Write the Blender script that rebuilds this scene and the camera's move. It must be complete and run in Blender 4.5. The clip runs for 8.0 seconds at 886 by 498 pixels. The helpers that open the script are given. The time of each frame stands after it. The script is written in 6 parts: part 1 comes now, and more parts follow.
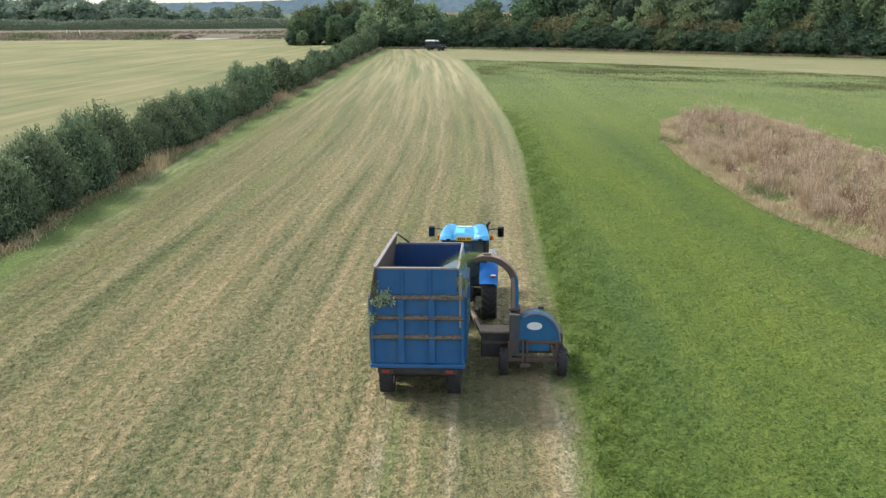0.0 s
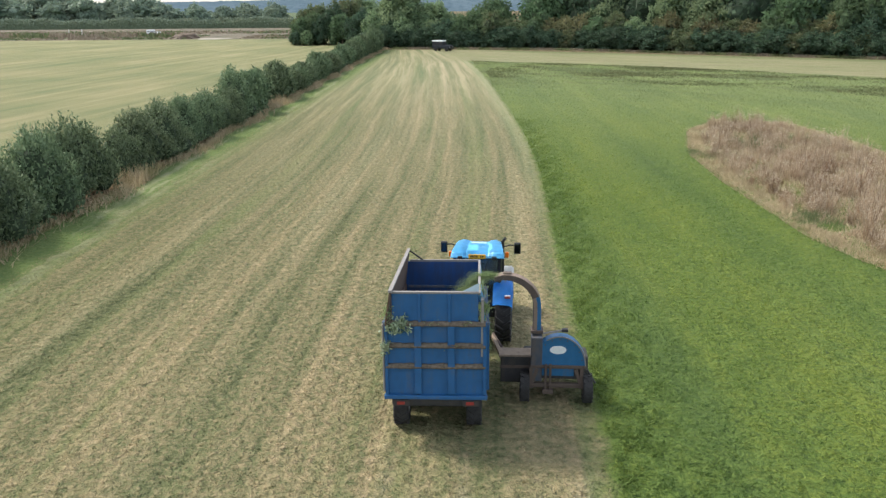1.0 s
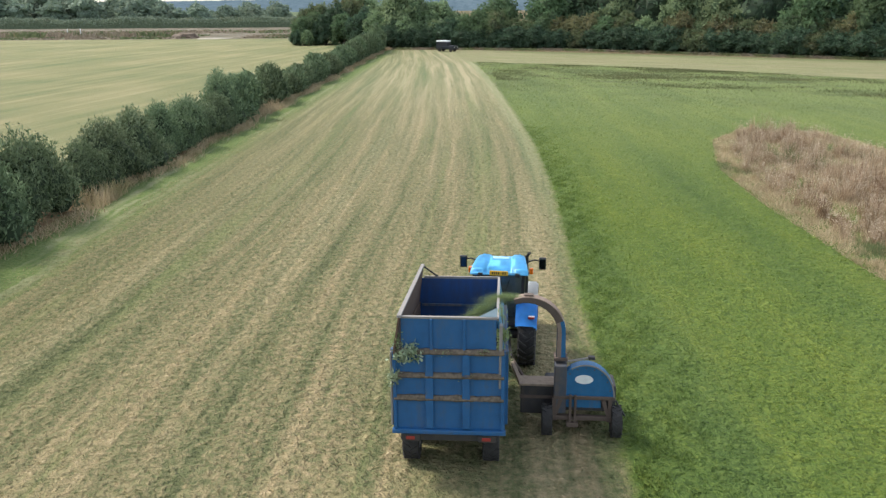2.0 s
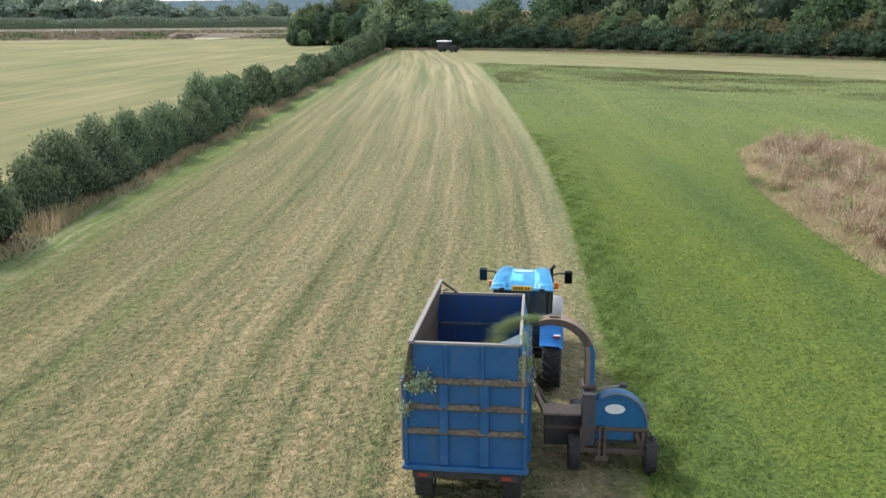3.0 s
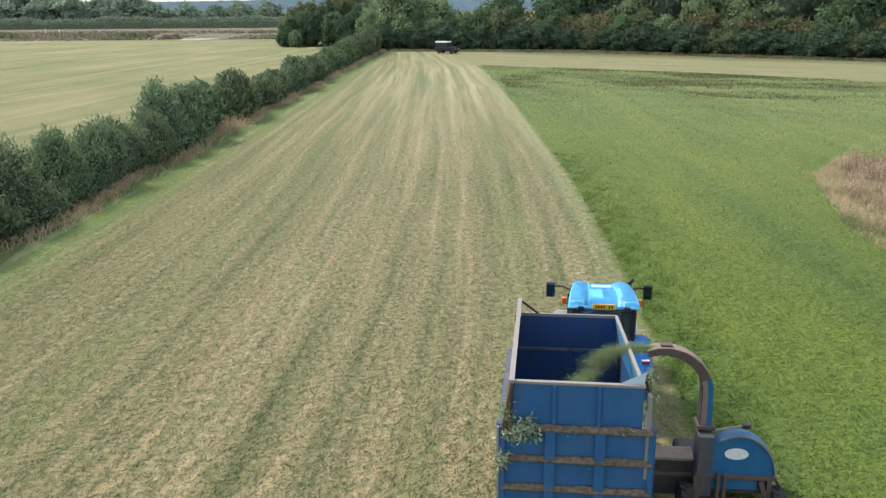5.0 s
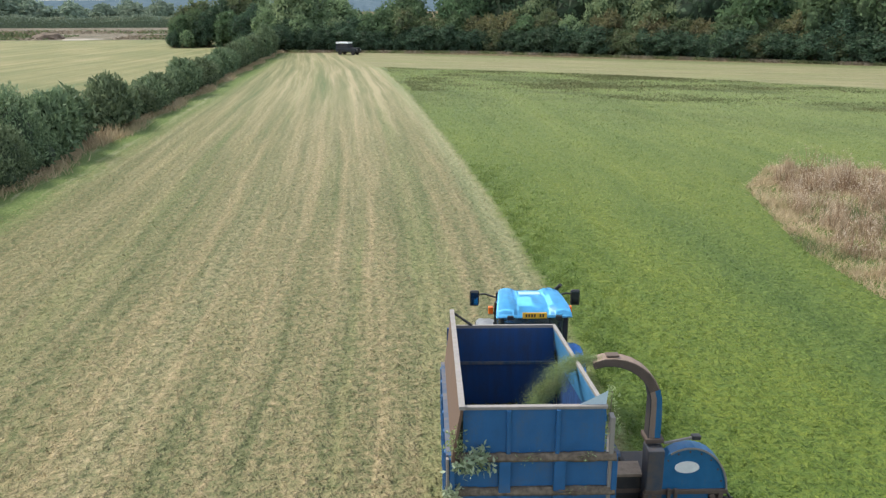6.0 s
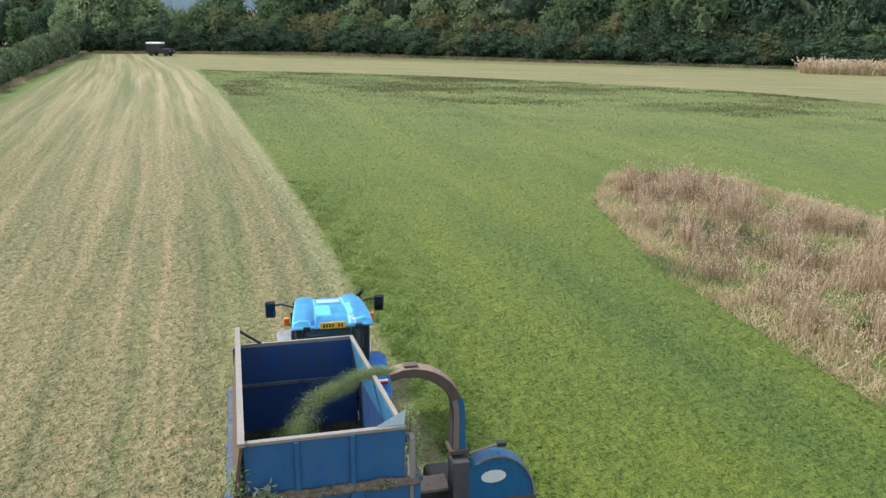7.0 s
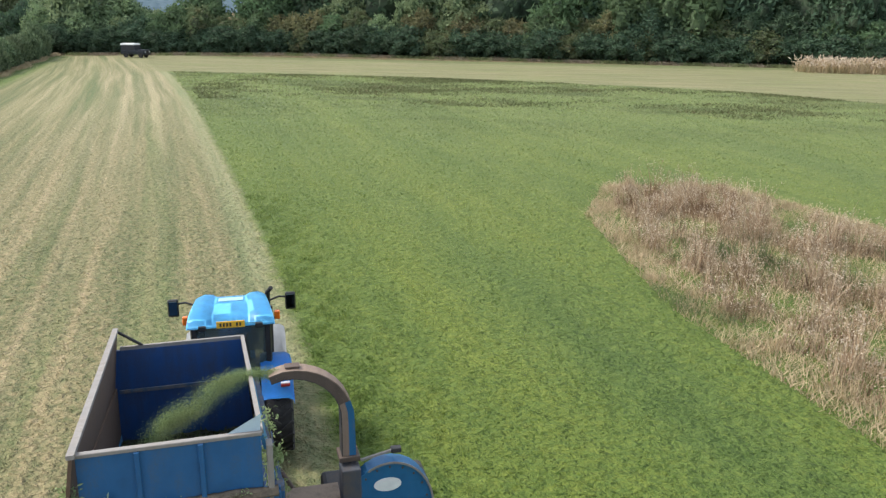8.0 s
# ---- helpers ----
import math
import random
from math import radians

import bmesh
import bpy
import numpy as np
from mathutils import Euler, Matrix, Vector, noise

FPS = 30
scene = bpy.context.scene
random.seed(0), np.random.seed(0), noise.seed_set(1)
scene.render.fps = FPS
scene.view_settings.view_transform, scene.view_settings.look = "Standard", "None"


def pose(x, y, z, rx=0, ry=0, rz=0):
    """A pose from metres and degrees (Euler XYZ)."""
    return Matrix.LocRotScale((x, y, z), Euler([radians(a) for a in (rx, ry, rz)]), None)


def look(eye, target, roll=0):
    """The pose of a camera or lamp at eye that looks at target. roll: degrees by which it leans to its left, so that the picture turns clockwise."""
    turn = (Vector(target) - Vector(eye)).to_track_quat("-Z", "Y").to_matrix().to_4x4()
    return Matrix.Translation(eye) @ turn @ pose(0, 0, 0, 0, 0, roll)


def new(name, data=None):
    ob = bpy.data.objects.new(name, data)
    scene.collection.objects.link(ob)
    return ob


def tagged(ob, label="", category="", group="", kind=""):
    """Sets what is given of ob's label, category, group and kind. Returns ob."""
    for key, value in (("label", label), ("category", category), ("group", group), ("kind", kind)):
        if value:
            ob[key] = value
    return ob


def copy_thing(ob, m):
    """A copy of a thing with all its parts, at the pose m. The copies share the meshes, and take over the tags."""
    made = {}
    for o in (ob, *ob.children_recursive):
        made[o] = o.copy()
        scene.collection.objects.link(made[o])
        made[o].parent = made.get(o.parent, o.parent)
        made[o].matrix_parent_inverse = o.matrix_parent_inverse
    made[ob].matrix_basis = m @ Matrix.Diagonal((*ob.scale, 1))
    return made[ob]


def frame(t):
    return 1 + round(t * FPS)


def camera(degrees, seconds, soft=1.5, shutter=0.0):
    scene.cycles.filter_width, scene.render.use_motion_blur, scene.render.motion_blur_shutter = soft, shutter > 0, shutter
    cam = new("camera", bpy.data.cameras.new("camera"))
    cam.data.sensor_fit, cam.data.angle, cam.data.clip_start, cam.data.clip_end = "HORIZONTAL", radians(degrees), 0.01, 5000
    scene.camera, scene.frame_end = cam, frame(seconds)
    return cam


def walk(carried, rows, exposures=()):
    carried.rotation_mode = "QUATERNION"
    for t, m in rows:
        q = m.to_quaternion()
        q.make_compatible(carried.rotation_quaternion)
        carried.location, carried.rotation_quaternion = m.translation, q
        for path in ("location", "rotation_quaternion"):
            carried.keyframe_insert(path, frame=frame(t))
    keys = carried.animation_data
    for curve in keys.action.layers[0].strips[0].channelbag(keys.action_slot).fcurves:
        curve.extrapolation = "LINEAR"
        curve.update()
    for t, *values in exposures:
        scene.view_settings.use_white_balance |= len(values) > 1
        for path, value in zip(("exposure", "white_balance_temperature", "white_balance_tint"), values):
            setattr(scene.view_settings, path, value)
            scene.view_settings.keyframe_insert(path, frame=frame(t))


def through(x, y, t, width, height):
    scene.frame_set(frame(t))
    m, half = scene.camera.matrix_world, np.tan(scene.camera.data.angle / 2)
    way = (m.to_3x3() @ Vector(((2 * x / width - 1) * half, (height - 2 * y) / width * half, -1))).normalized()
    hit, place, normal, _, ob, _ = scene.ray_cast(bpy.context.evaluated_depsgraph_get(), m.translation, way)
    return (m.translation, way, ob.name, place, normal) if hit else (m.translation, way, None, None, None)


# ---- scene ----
cam = camera(55.5, 8.0, soft=1.35)
METRES, EYE, TILT, LEAN, TURN = 44.24, 10.035, 0.024, -0.846, 1.5
ROWS = [
    (0.0, 0.0, 0.0, 0.0, -0.38, -16.18, 1.3),
    (0.5, 0.0007, 0.0646, 0.0012, -0.12, -16.21, 1.31),
    (1.0, 0.0002, 0.1303, 0.0016, 0.1, -16.24, 1.32),
    (1.5, 0.0, 0.1969, 0.0008, 0.28, -16.26, 1.3),
    (3.0, 0.0044, 0.3949, -0.0039, 0.51, -16.29, 1.34),
    (3.5, 0.0039, 0.4568, -0.0066, 0.51, -16.3, 1.38),
    (4.0, 0.0014, 0.5165, -0.0089, 0.47, -16.29, 1.35),
    (5.5, -0.0132, 0.7041, -0.0175, 0.18, -16.22, 1.34),
    (5.7, -0.0121, 0.7288, -0.0185, 0.16, -16.26, 1.34),
    (5.8, -0.0116, 0.7411, -0.0191, -3.05, -16.27, 1.16),
    (5.9, -0.011, 0.7535, -0.0196, -3.52, -16.29, 1.13),
    (6.0, -0.0105, 0.7658, -0.0201, -6.25, -16.31, 0.98),
    (6.1, -0.0081, 0.7779, -0.0206, -8.79, -16.33, 0.83),
    (6.2, -0.0057, 0.7899, -0.0211, -8.96, -16.35, 0.82),
    (6.3, -0.0033, 0.802, -0.0216, -9.28, -16.36, 0.8),
    (6.4, -0.0009, 0.814, -0.0221, -12.05, -16.38, 0.64),
    (6.5, 0.0015, 0.8261, -0.0226, -15.71, -16.4, 0.43),
    (6.6, 0.0052, 0.8374, -0.0234, -16.51, -16.4, 0.41),
    (6.7, 0.0089, 0.8487, -0.0241, -16.96, -16.39, 0.39),
    (6.8, 0.0127, 0.8599, -0.0249, -17.31, -16.39, 0.36),
    (7.0, 0.0201, 0.8825, -0.0264, -17.6, -16.38, 0.32),
    (7.5, 0.0418, 0.9341, -0.0304, -17.86, -16.35, 0.31),
    (8.0, 0.0685, 0.9828, -0.0359, -18.29, -16.33, 0.55),
]
walk(cam, [(t, pose(0, 0, EYE, TILT, LEAN, TURN) @ pose(METRES * x, METRES * y, METRES * z, 90 + pitch, roll, yaw)) for t, x, y, z, yaw, pitch, roll in ROWS])

# ---- light and sky ----
SUN_AZ, SUN_EL = 296.0, 50.0          # compass degrees from +y towards +x, and height
scene.view_settings.exposure = 0.81
world = bpy.data.worlds.new("sky_world")
scene.world = world
world.use_nodes = True
wn = world.node_tree
sky = wn.nodes.new("ShaderNodeTexSky")
sky.sky_type, sky.sun_disc = "NISHITA", False
sky.sun_elevation, sky.sun_rotation = radians(SUN_EL), radians(SUN_AZ)
sky.air_density, sky.dust_density, sky.ozone_density = 1.0, 2.0, 1.0
wn.nodes["Background"].inputs["Strength"].default_value = 0.15
veil = wn.nodes.new("ShaderNodeMix")
veil.data_type = "RGBA"
veil.inputs[0].default_value = 0.4
veil.inputs[7].default_value = (6.3, 6.45, 6.6, 1.0)
wn.links.new(sky.outputs[0], veil.inputs[6])
wn.links.new(veil.outputs[2], wn.nodes["Background"].inputs["Color"])
sun = new("sun", bpy.data.lights.new("sun", "SUN"))
sun.data.energy, sun.data.angle, sun.data.color = 2.6, radians(12.0), (1.0, 0.94, 0.84)
_a, _e = radians(SUN_AZ), radians(SUN_EL)
sun.matrix_world = look((0, 0, 60), (-math.sin(_a) * math.cos(_e) * 10, -math.cos(_a) * math.cos(_e) * 10, 60 - math.sin(_e) * 10))


# ---- materials ----
class Nodes:
    """Short hand for a node tree."""

    def __init__(self, tree):
        self.t = tree

    def put(self, kind, **props):
        n = self.t.nodes.new(kind)
        for k, v in props.items():
            if k == "operation":
                n.operation = v
            elif k == "data_type":
                n.data_type = v
            elif k == "blend_type":
                n.blend_type = v
        return n

    def join(self, a, b):
        self.t.links.new(a, b)

    def feed(self, socket, v):
        if hasattr(v, "is_output"):
            self.t.links.new(v, socket)
        else:
            socket.default_value = v

    def math(self, op, a, b=0.0, c=None):
        n = self.put("ShaderNodeMath", operation=op)
        self.feed(n.inputs[0], a)
        self.feed(n.inputs[1], b)
        if c is not None:
            self.feed(n.inputs[2], c)
        return n.outputs[0]

    def noise(self, vec, scale, detail=3.0, rough=0.55):
        n = self.put("ShaderNodeTexNoise")
        if vec is not None:
            self.feed(n.inputs["Vector"], vec)
        n.inputs["Scale"].default_value = scale
        n.inputs["Detail"].default_value = detail
        n.inputs["Roughness"].default_value = rough
        return n.outputs["Fac"]

    def step(self, v, lo, hi, a=0.0, b=1.0):
        n = self.put("ShaderNodeMapRange")
        self.feed(n.inputs[0], v)
        for i, q in zip((1, 2, 3, 4), (lo, hi, a, b)):
            n.inputs[i].default_value = q
        return n.outputs[0]

    def mix(self, f, a, b, blend="MIX"):
        n = self.put("ShaderNodeMix", data_type="RGBA", blend_type=blend)
        self.feed(n.inputs[0], f)
        self.feed(n.inputs[6], (*a, 1) if isinstance(a, tuple) and len(a) == 3 else a)
        self.feed(n.inputs[7], (*b, 1) if isinstance(b, tuple) and len(b) == 3 else b)
        return n.outputs[2]

    def ramp(self, f, stops):
        n = self.put("ShaderNodeValToRGB")
        el = n.color_ramp.elements
        while len(el) < len(stops):
            el.new(0.5)
        for e, (p, c) in zip(el, stops):
            e.position, e.color = p, (*c, 1)
        self.feed(n.inputs[0], f)
        return n.outputs[0]

    def combine(self, x, y, z):
        n = self.put("ShaderNodeCombineXYZ")
        for s, v in zip(n.inputs, (x, y, z)):
            self.feed(s, v)
        return n.outputs[0]

    def bump(self, h, strength, distance):
        n = self.put("ShaderNodeBump")
        self.feed(n.inputs["Height"], h)
        n.inputs["Strength"].default_value = strength
        n.inputs["Distance"].default_value = distance
        return n.outputs[0]


def material(name):
    m = bpy.data.materials.new(name)
    m.use_nodes = True
    n = Nodes(m.node_tree)
    return m, n, m.node_tree.nodes["Principled BSDF"]


def coords(n, kind="Object"):
    c = n.put("ShaderNodeTexCoord").outputs[kind]
    s = n.put("ShaderNodeSeparateXYZ")
    n.join(c, s.inputs[0])
    return c, s.outputs[0], s.outputs[1], s.outputs[2]


def painted(name, paint, grime=(0.13, 0.10, 0.07), amount=0.35, rough=0.45, metal=0.0, scale=3.0):
    """Painted or bare metal with mottling, streaked grime and scratches."""
    m, n, b = material(name)
    v, x, y, z = coords(n)
    big = n.noise(v, scale, 5, 0.6)
    fine = n.noise(v, scale * 14, 3, 0.6)
    streak = n.noise(n.combine(n.math("MULTIPLY", x, 9.0), n.math("MULTIPLY", y, 9.0), n.math("MULTIPLY", z, 0.9)), 1.0, 4)
    d = n.math("ADD", n.math("MULTIPLY", big, 0.5), n.math("ADD", n.math("MULTIPLY", fine, 0.2), n.math("MULTIPLY", streak, 0.3)))
    f = n.step(d, 0.62 - 0.3 * amount, 0.74 - 0.12 * amount, 0.0, 0.35 + 0.6 * amount)
    shade = n.mix(n.step(big, 0.3, 0.7), tuple(c * 0.82 for c in paint), tuple(min(c * 1.15, 1) for c in paint))
    n.join(n.mix(f, shade, grime), b.inputs["Base Color"])
    n.join(n.step(f, 0, 1, rough, min(rough + 0.35, 0.95)), b.inputs["Roughness"])
    b.inputs["Metallic"].default_value = metal
    n.join(n.bump(d, 0.25, 0.01), b.inputs["Normal"])
    return m


def leafy(name, dark, light, tip=None, rough=0.55, through=0.25, scale=0.6, spark=0.4):
    """Leaves: colour varies from leaf to leaf and over the crown; a little light passes through."""
    m, n, b = material(name)
    g = n.put("ShaderNodeNewGeometry")
    o = n.put("ShaderNodeObjectInfo")
    v, x, y, z = coords(n)
    f = n.math("ADD", n.math("MULTIPLY", g.outputs["Random Per Island"], spark), n.math("MULTIPLY", n.noise(v, scale, 4), 1.0 - spark))
    c = n.mix(n.step(f, 0.15, 0.8), dark, light)
    if tip:
        c = n.mix(n.step(n.noise(v, scale * 0.7, 2), 0.52, 0.7, 0.0, 0.7), c, tip)
    h = n.put("ShaderNodeHueSaturation")
    n.join(n.step(o.outputs["Random"], 0, 1, 0.485, 0.515), h.inputs["Hue"])
    n.join(n.step(o.outputs["Random"], 0, 1, 0.85, 1.15), h.inputs["Value"])
    n.join(c, h.inputs["Color"])
    n.join(h.outputs[0], b.inputs["Base Color"])
    b.inputs["Roughness"].default_value = rough
    b.inputs["Specular IOR Level"].default_value = 0.12
    tr = n.put("ShaderNodeBsdfTranslucent")
    n.join(h.outputs[0], tr.inputs[0])
    ms = n.put("ShaderNodeMixShader")
    ms.inputs[0].default_value = through
    n.join(b.outputs[0], ms.inputs[1])
    n.join(tr.outputs[0], ms.inputs[2])
    out = m.node_tree.nodes["Material Output"]
    n.join(ms.outputs[0], out.inputs[0])
    return m


EDGE = [(0, 2.7), (20, 3.0), (38, 3.5), (60, 4.3), (75, 4.3), (100, 3.5), (126, 2.5), (145, 1.4), (165, -0.3), (220, -12)]
HEAD = [(-40, 178), (0, 165), (28, 149), (45, 135), (58, 121), (66, 104), (80, 85), (200, 40)]


def curve_of(n, v, pts, lo, hi, vlo, vhi):
    """A smooth function through pts, for v between lo and hi and values between vlo and vhi."""
    c = n.put("ShaderNodeFloatCurve")
    cv = c.mapping.curves[0]
    norm = [((p - lo) / (hi - lo), (q - vlo) / (vhi - vlo)) for p, q in pts]
    cv.points[0].location, cv.points[1].location = norm[0], norm[-1]
    for p in norm[1:-1]:
        cv.points.new(*p)
    c.mapping.update()
    n.feed(c.inputs["Value"], n.step(v, lo, hi))
    return n.math("MULTIPLY_ADD", c.outputs[0], vhi - vlo, vlo)


def mown_colour(n, x, y, xb):
    """Cut swaths: bands along the rows, bent with the cut edge, over lumpy chopped stubble."""
    w = n.math("SUBTRACT", x, n.math("MULTIPLY", xb, n.step(x, -20, 3, 0.3, 1.0)))
    w = n.math("ADD", w, n.math("MULTIPLY", n.noise(n.combine(x, n.math("MULTIPLY", y, 0.3), 0.0), 0.5, 2), 0.4))
    band = n.noise(n.combine(w, n.math("MULTIPLY", y, 0.014), 0.0), 1.35, 3, 0.7)
    wide = n.noise(n.combine(w, n.math("MULTIPLY", y, 0.01), 5.0), 0.23, 2)
    patch = n.noise(n.combine(x, n.math("MULTIPLY", y, 0.4), 3.0), 0.25, 4, 0.65)
    chop = n.noise(n.combine(n.math("MULTIPLY_ADD", y, 0.5, n.math("MULTIPLY", x, 3.0)), n.math("MULTIPLY", y, 2.3), 0.0), 1.2, 4, 0.72)
    tuft = n.noise(n.combine(x, y, 9.0), 6.0, 3, 0.7)
    s = n.math("MULTIPLY_ADD", band, 1.08, 0.11)
    for part_of, k in ((wide, 0.30), (patch, 0.3), (chop, 0.95), (tuft, 0.8)):
        s = n.math("MULTIPLY_ADD", part_of, k, s)
    c = n.ramp(n.step(s, 1.43, 2.36), [(0.0, (0.06, 0.075, 0.03)), (0.25, (0.12, 0.13, 0.06)), (0.5, (0.216, 0.19, 0.1)), (0.72, (0.315, 0.25, 0.142)), (1.0, (0.46, 0.395, 0.245))])
    line = n.noise(n.combine(w, n.math("MULTIPLY", y, 0.012), 11.0), 0.75, 3, 0.6)
    green = n.math("MULTIPLY", n.step(line, 0.53, 0.63), n.step(n.math("MULTIPLY_ADD", tuft, 0.5, patch), 0.55, 0.9, 0.1, 0.7))
    c = n.mix(green, c, n.mix(n.step(chop, 0.35, 0.65), (0.085, 0.125, 0.04), (0.185, 0.215, 0.085)))
    light = n.math("MULTIPLY", n.step(line, 0.40, 0.32), n.step(chop, 0.4, 0.65, 0.05, 0.32))
    c = n.mix(light, c, (0.43, 0.37, 0.225))
    lane = n.noise(n.combine(n.math("MULTIPLY_ADD", n.noise(n.combine(0.0, n.math("MULTIPLY", y, 0.05), 2.0), 1.0, 2), 0.6, w), n.math("MULTIPLY", y, 0.02), 21.0), 0.9, 3, 0.7)
    # far swaths pale with distance, a haze lightening put into the colour
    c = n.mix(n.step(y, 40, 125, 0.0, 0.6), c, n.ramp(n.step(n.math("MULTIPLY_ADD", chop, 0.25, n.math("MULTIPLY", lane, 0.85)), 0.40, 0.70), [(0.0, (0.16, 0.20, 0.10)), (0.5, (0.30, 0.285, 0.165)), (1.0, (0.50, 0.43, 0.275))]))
    crumb = n.noise(n.combine(n.math("MULTIPLY_ADD", y, 0.3, x), y, 17.0), 3.6, 3, 0.6)
    return c, n.math("MULTIPLY_ADD", tuft, 0.8, n.math("MULTIPLY_ADD", crumb, 2.0, chop))


def grass_colour(n, x, y, v):
    """Standing grass with lime and blue-green patches, and brown weeds towards the headland."""
    fine = n.noise(v, 6.0, 4, 0.75)
    lush = n.noise(n.combine(x, n.math("MULTIPLY", y, 0.3), 0.0), 0.2, 4, 0.6)
    small = n.noise(v, 0.9, 4, 0.6)
    f = n.math("MULTIPLY_ADD", lush, 0.22, n.math("MULTIPLY_ADD", small, 0.12, n.math("MULTIPLY", fine, 0.36)))
    clump = n.noise(n.combine(x, n.math("MULTIPLY", y, 1.5), 2.0), 2.6, 4, 0.75)
    f = n.math("MULTIPLY_ADD", clump, 0.26, f)
    lane = n.noise(n.combine(n.math("MULTIPLY_ADD", y, 0.02, x), n.math("MULTIPLY", y, 0.03), 4.0), 0.45, 3, 0.6)
    f = n.math("MULTIPLY_ADD", n.math("SUBTRACT", lane, 0.5), 0.24, f)
    c = n.ramp(n.step(f, 0.33, 0.65), [(0.0, (0.066, 0.118, 0.028)), (0.4, (0.125, 0.188, 0.042)), (0.7, (0.18, 0.232, 0.045)), (1.0, (0.235, 0.275, 0.056))])
    cool = n.noise(n.combine(n.math("MULTIPLY_ADD", y, -0.01, x), n.math("MULTIPLY", y, 0.09), 14.0), 0.2, 3, 0.55)
    c = n.mix(n.step(cool, 0.44, 0.70, 0.0, 0.34), c, n.mix(n.step(f, 0.36, 0.62), (0.072, 0.125, 0.048), (0.17, 0.235, 0.088)))
    weeds = n.noise(n.combine(n.math("MULTIPLY", x, 0.8), n.math("MULTIPLY", n.math("MULTIPLY_ADD", x, 0.55, y), 1.1), 0.0), 0.07, 5, 0.7)
    zone = n.math("MULTIPLY", n.step(n.math("MULTIPLY_ADD", x, 0.5, y), 104, 132), n.step(weeds, 0.47, 0.6, 0.0, 0.55))
    # far grass pales with distance: glow and haze put into its colour
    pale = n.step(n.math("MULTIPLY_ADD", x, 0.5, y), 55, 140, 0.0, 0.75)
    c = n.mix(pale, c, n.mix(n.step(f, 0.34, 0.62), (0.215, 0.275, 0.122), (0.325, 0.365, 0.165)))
    return n.mix(zone, c, (0.105, 0.12, 0.06))


def meadow_blades(name, standing):
    """Blades or cuttings in the colours of the ground that they stand on."""
    m, n, b = material(name)
    v, x, y, z = coords(n)
    g = n.put("ShaderNodeNewGeometry")
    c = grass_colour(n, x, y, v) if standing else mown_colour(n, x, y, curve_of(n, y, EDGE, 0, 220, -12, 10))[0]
    h = n.put("ShaderNodeHueSaturation")
    n.join(n.step(g.outputs["Random Per Island"], 0, 1, *((0.84, 1.18) if standing else (0.72, 1.5))), h.inputs["Value"])
    n.join(c, h.inputs["Color"])
    n.join(h.outputs[0], b.inputs["Base Color"])
    b.inputs["Roughness"].default_value = 0.7
    b.inputs["Specular IOR Level"].default_value = 0.25
    tr = n.put("ShaderNodeBsdfTranslucent")
    n.join(h.outputs[0], tr.inputs[0])
    ms = n.put("ShaderNodeMixShader")
    ms.inputs[0].default_value = 0.5
    n.join(b.outputs[0], ms.inputs[1])
    n.join(tr.outputs[0], ms.inputs[2])
    n.join(ms.outputs[0], m.node_tree.nodes["Material Output"].inputs[0])
    return m


def plain(name, colour, rough=0.6, metal=0.0, vary=0.15, scale=8.0, bump=0.15):
    m, n, b = material(name)
    v, *_ = coords(n)
    f = n.noise(v, scale, 4)
    n.join(n.mix(n.step(f, 0.3, 0.7), tuple(c * (1 - vary) for c in colour), tuple(min(1, c * (1 + vary)) for c in colour)), b.inputs["Base Color"])
    b.inputs["Roughness"].default_value, b.inputs["Metallic"].default_value = rough, metal
    n.join(n.bump(f, bump, 0.02), b.inputs["Normal"])
    return m


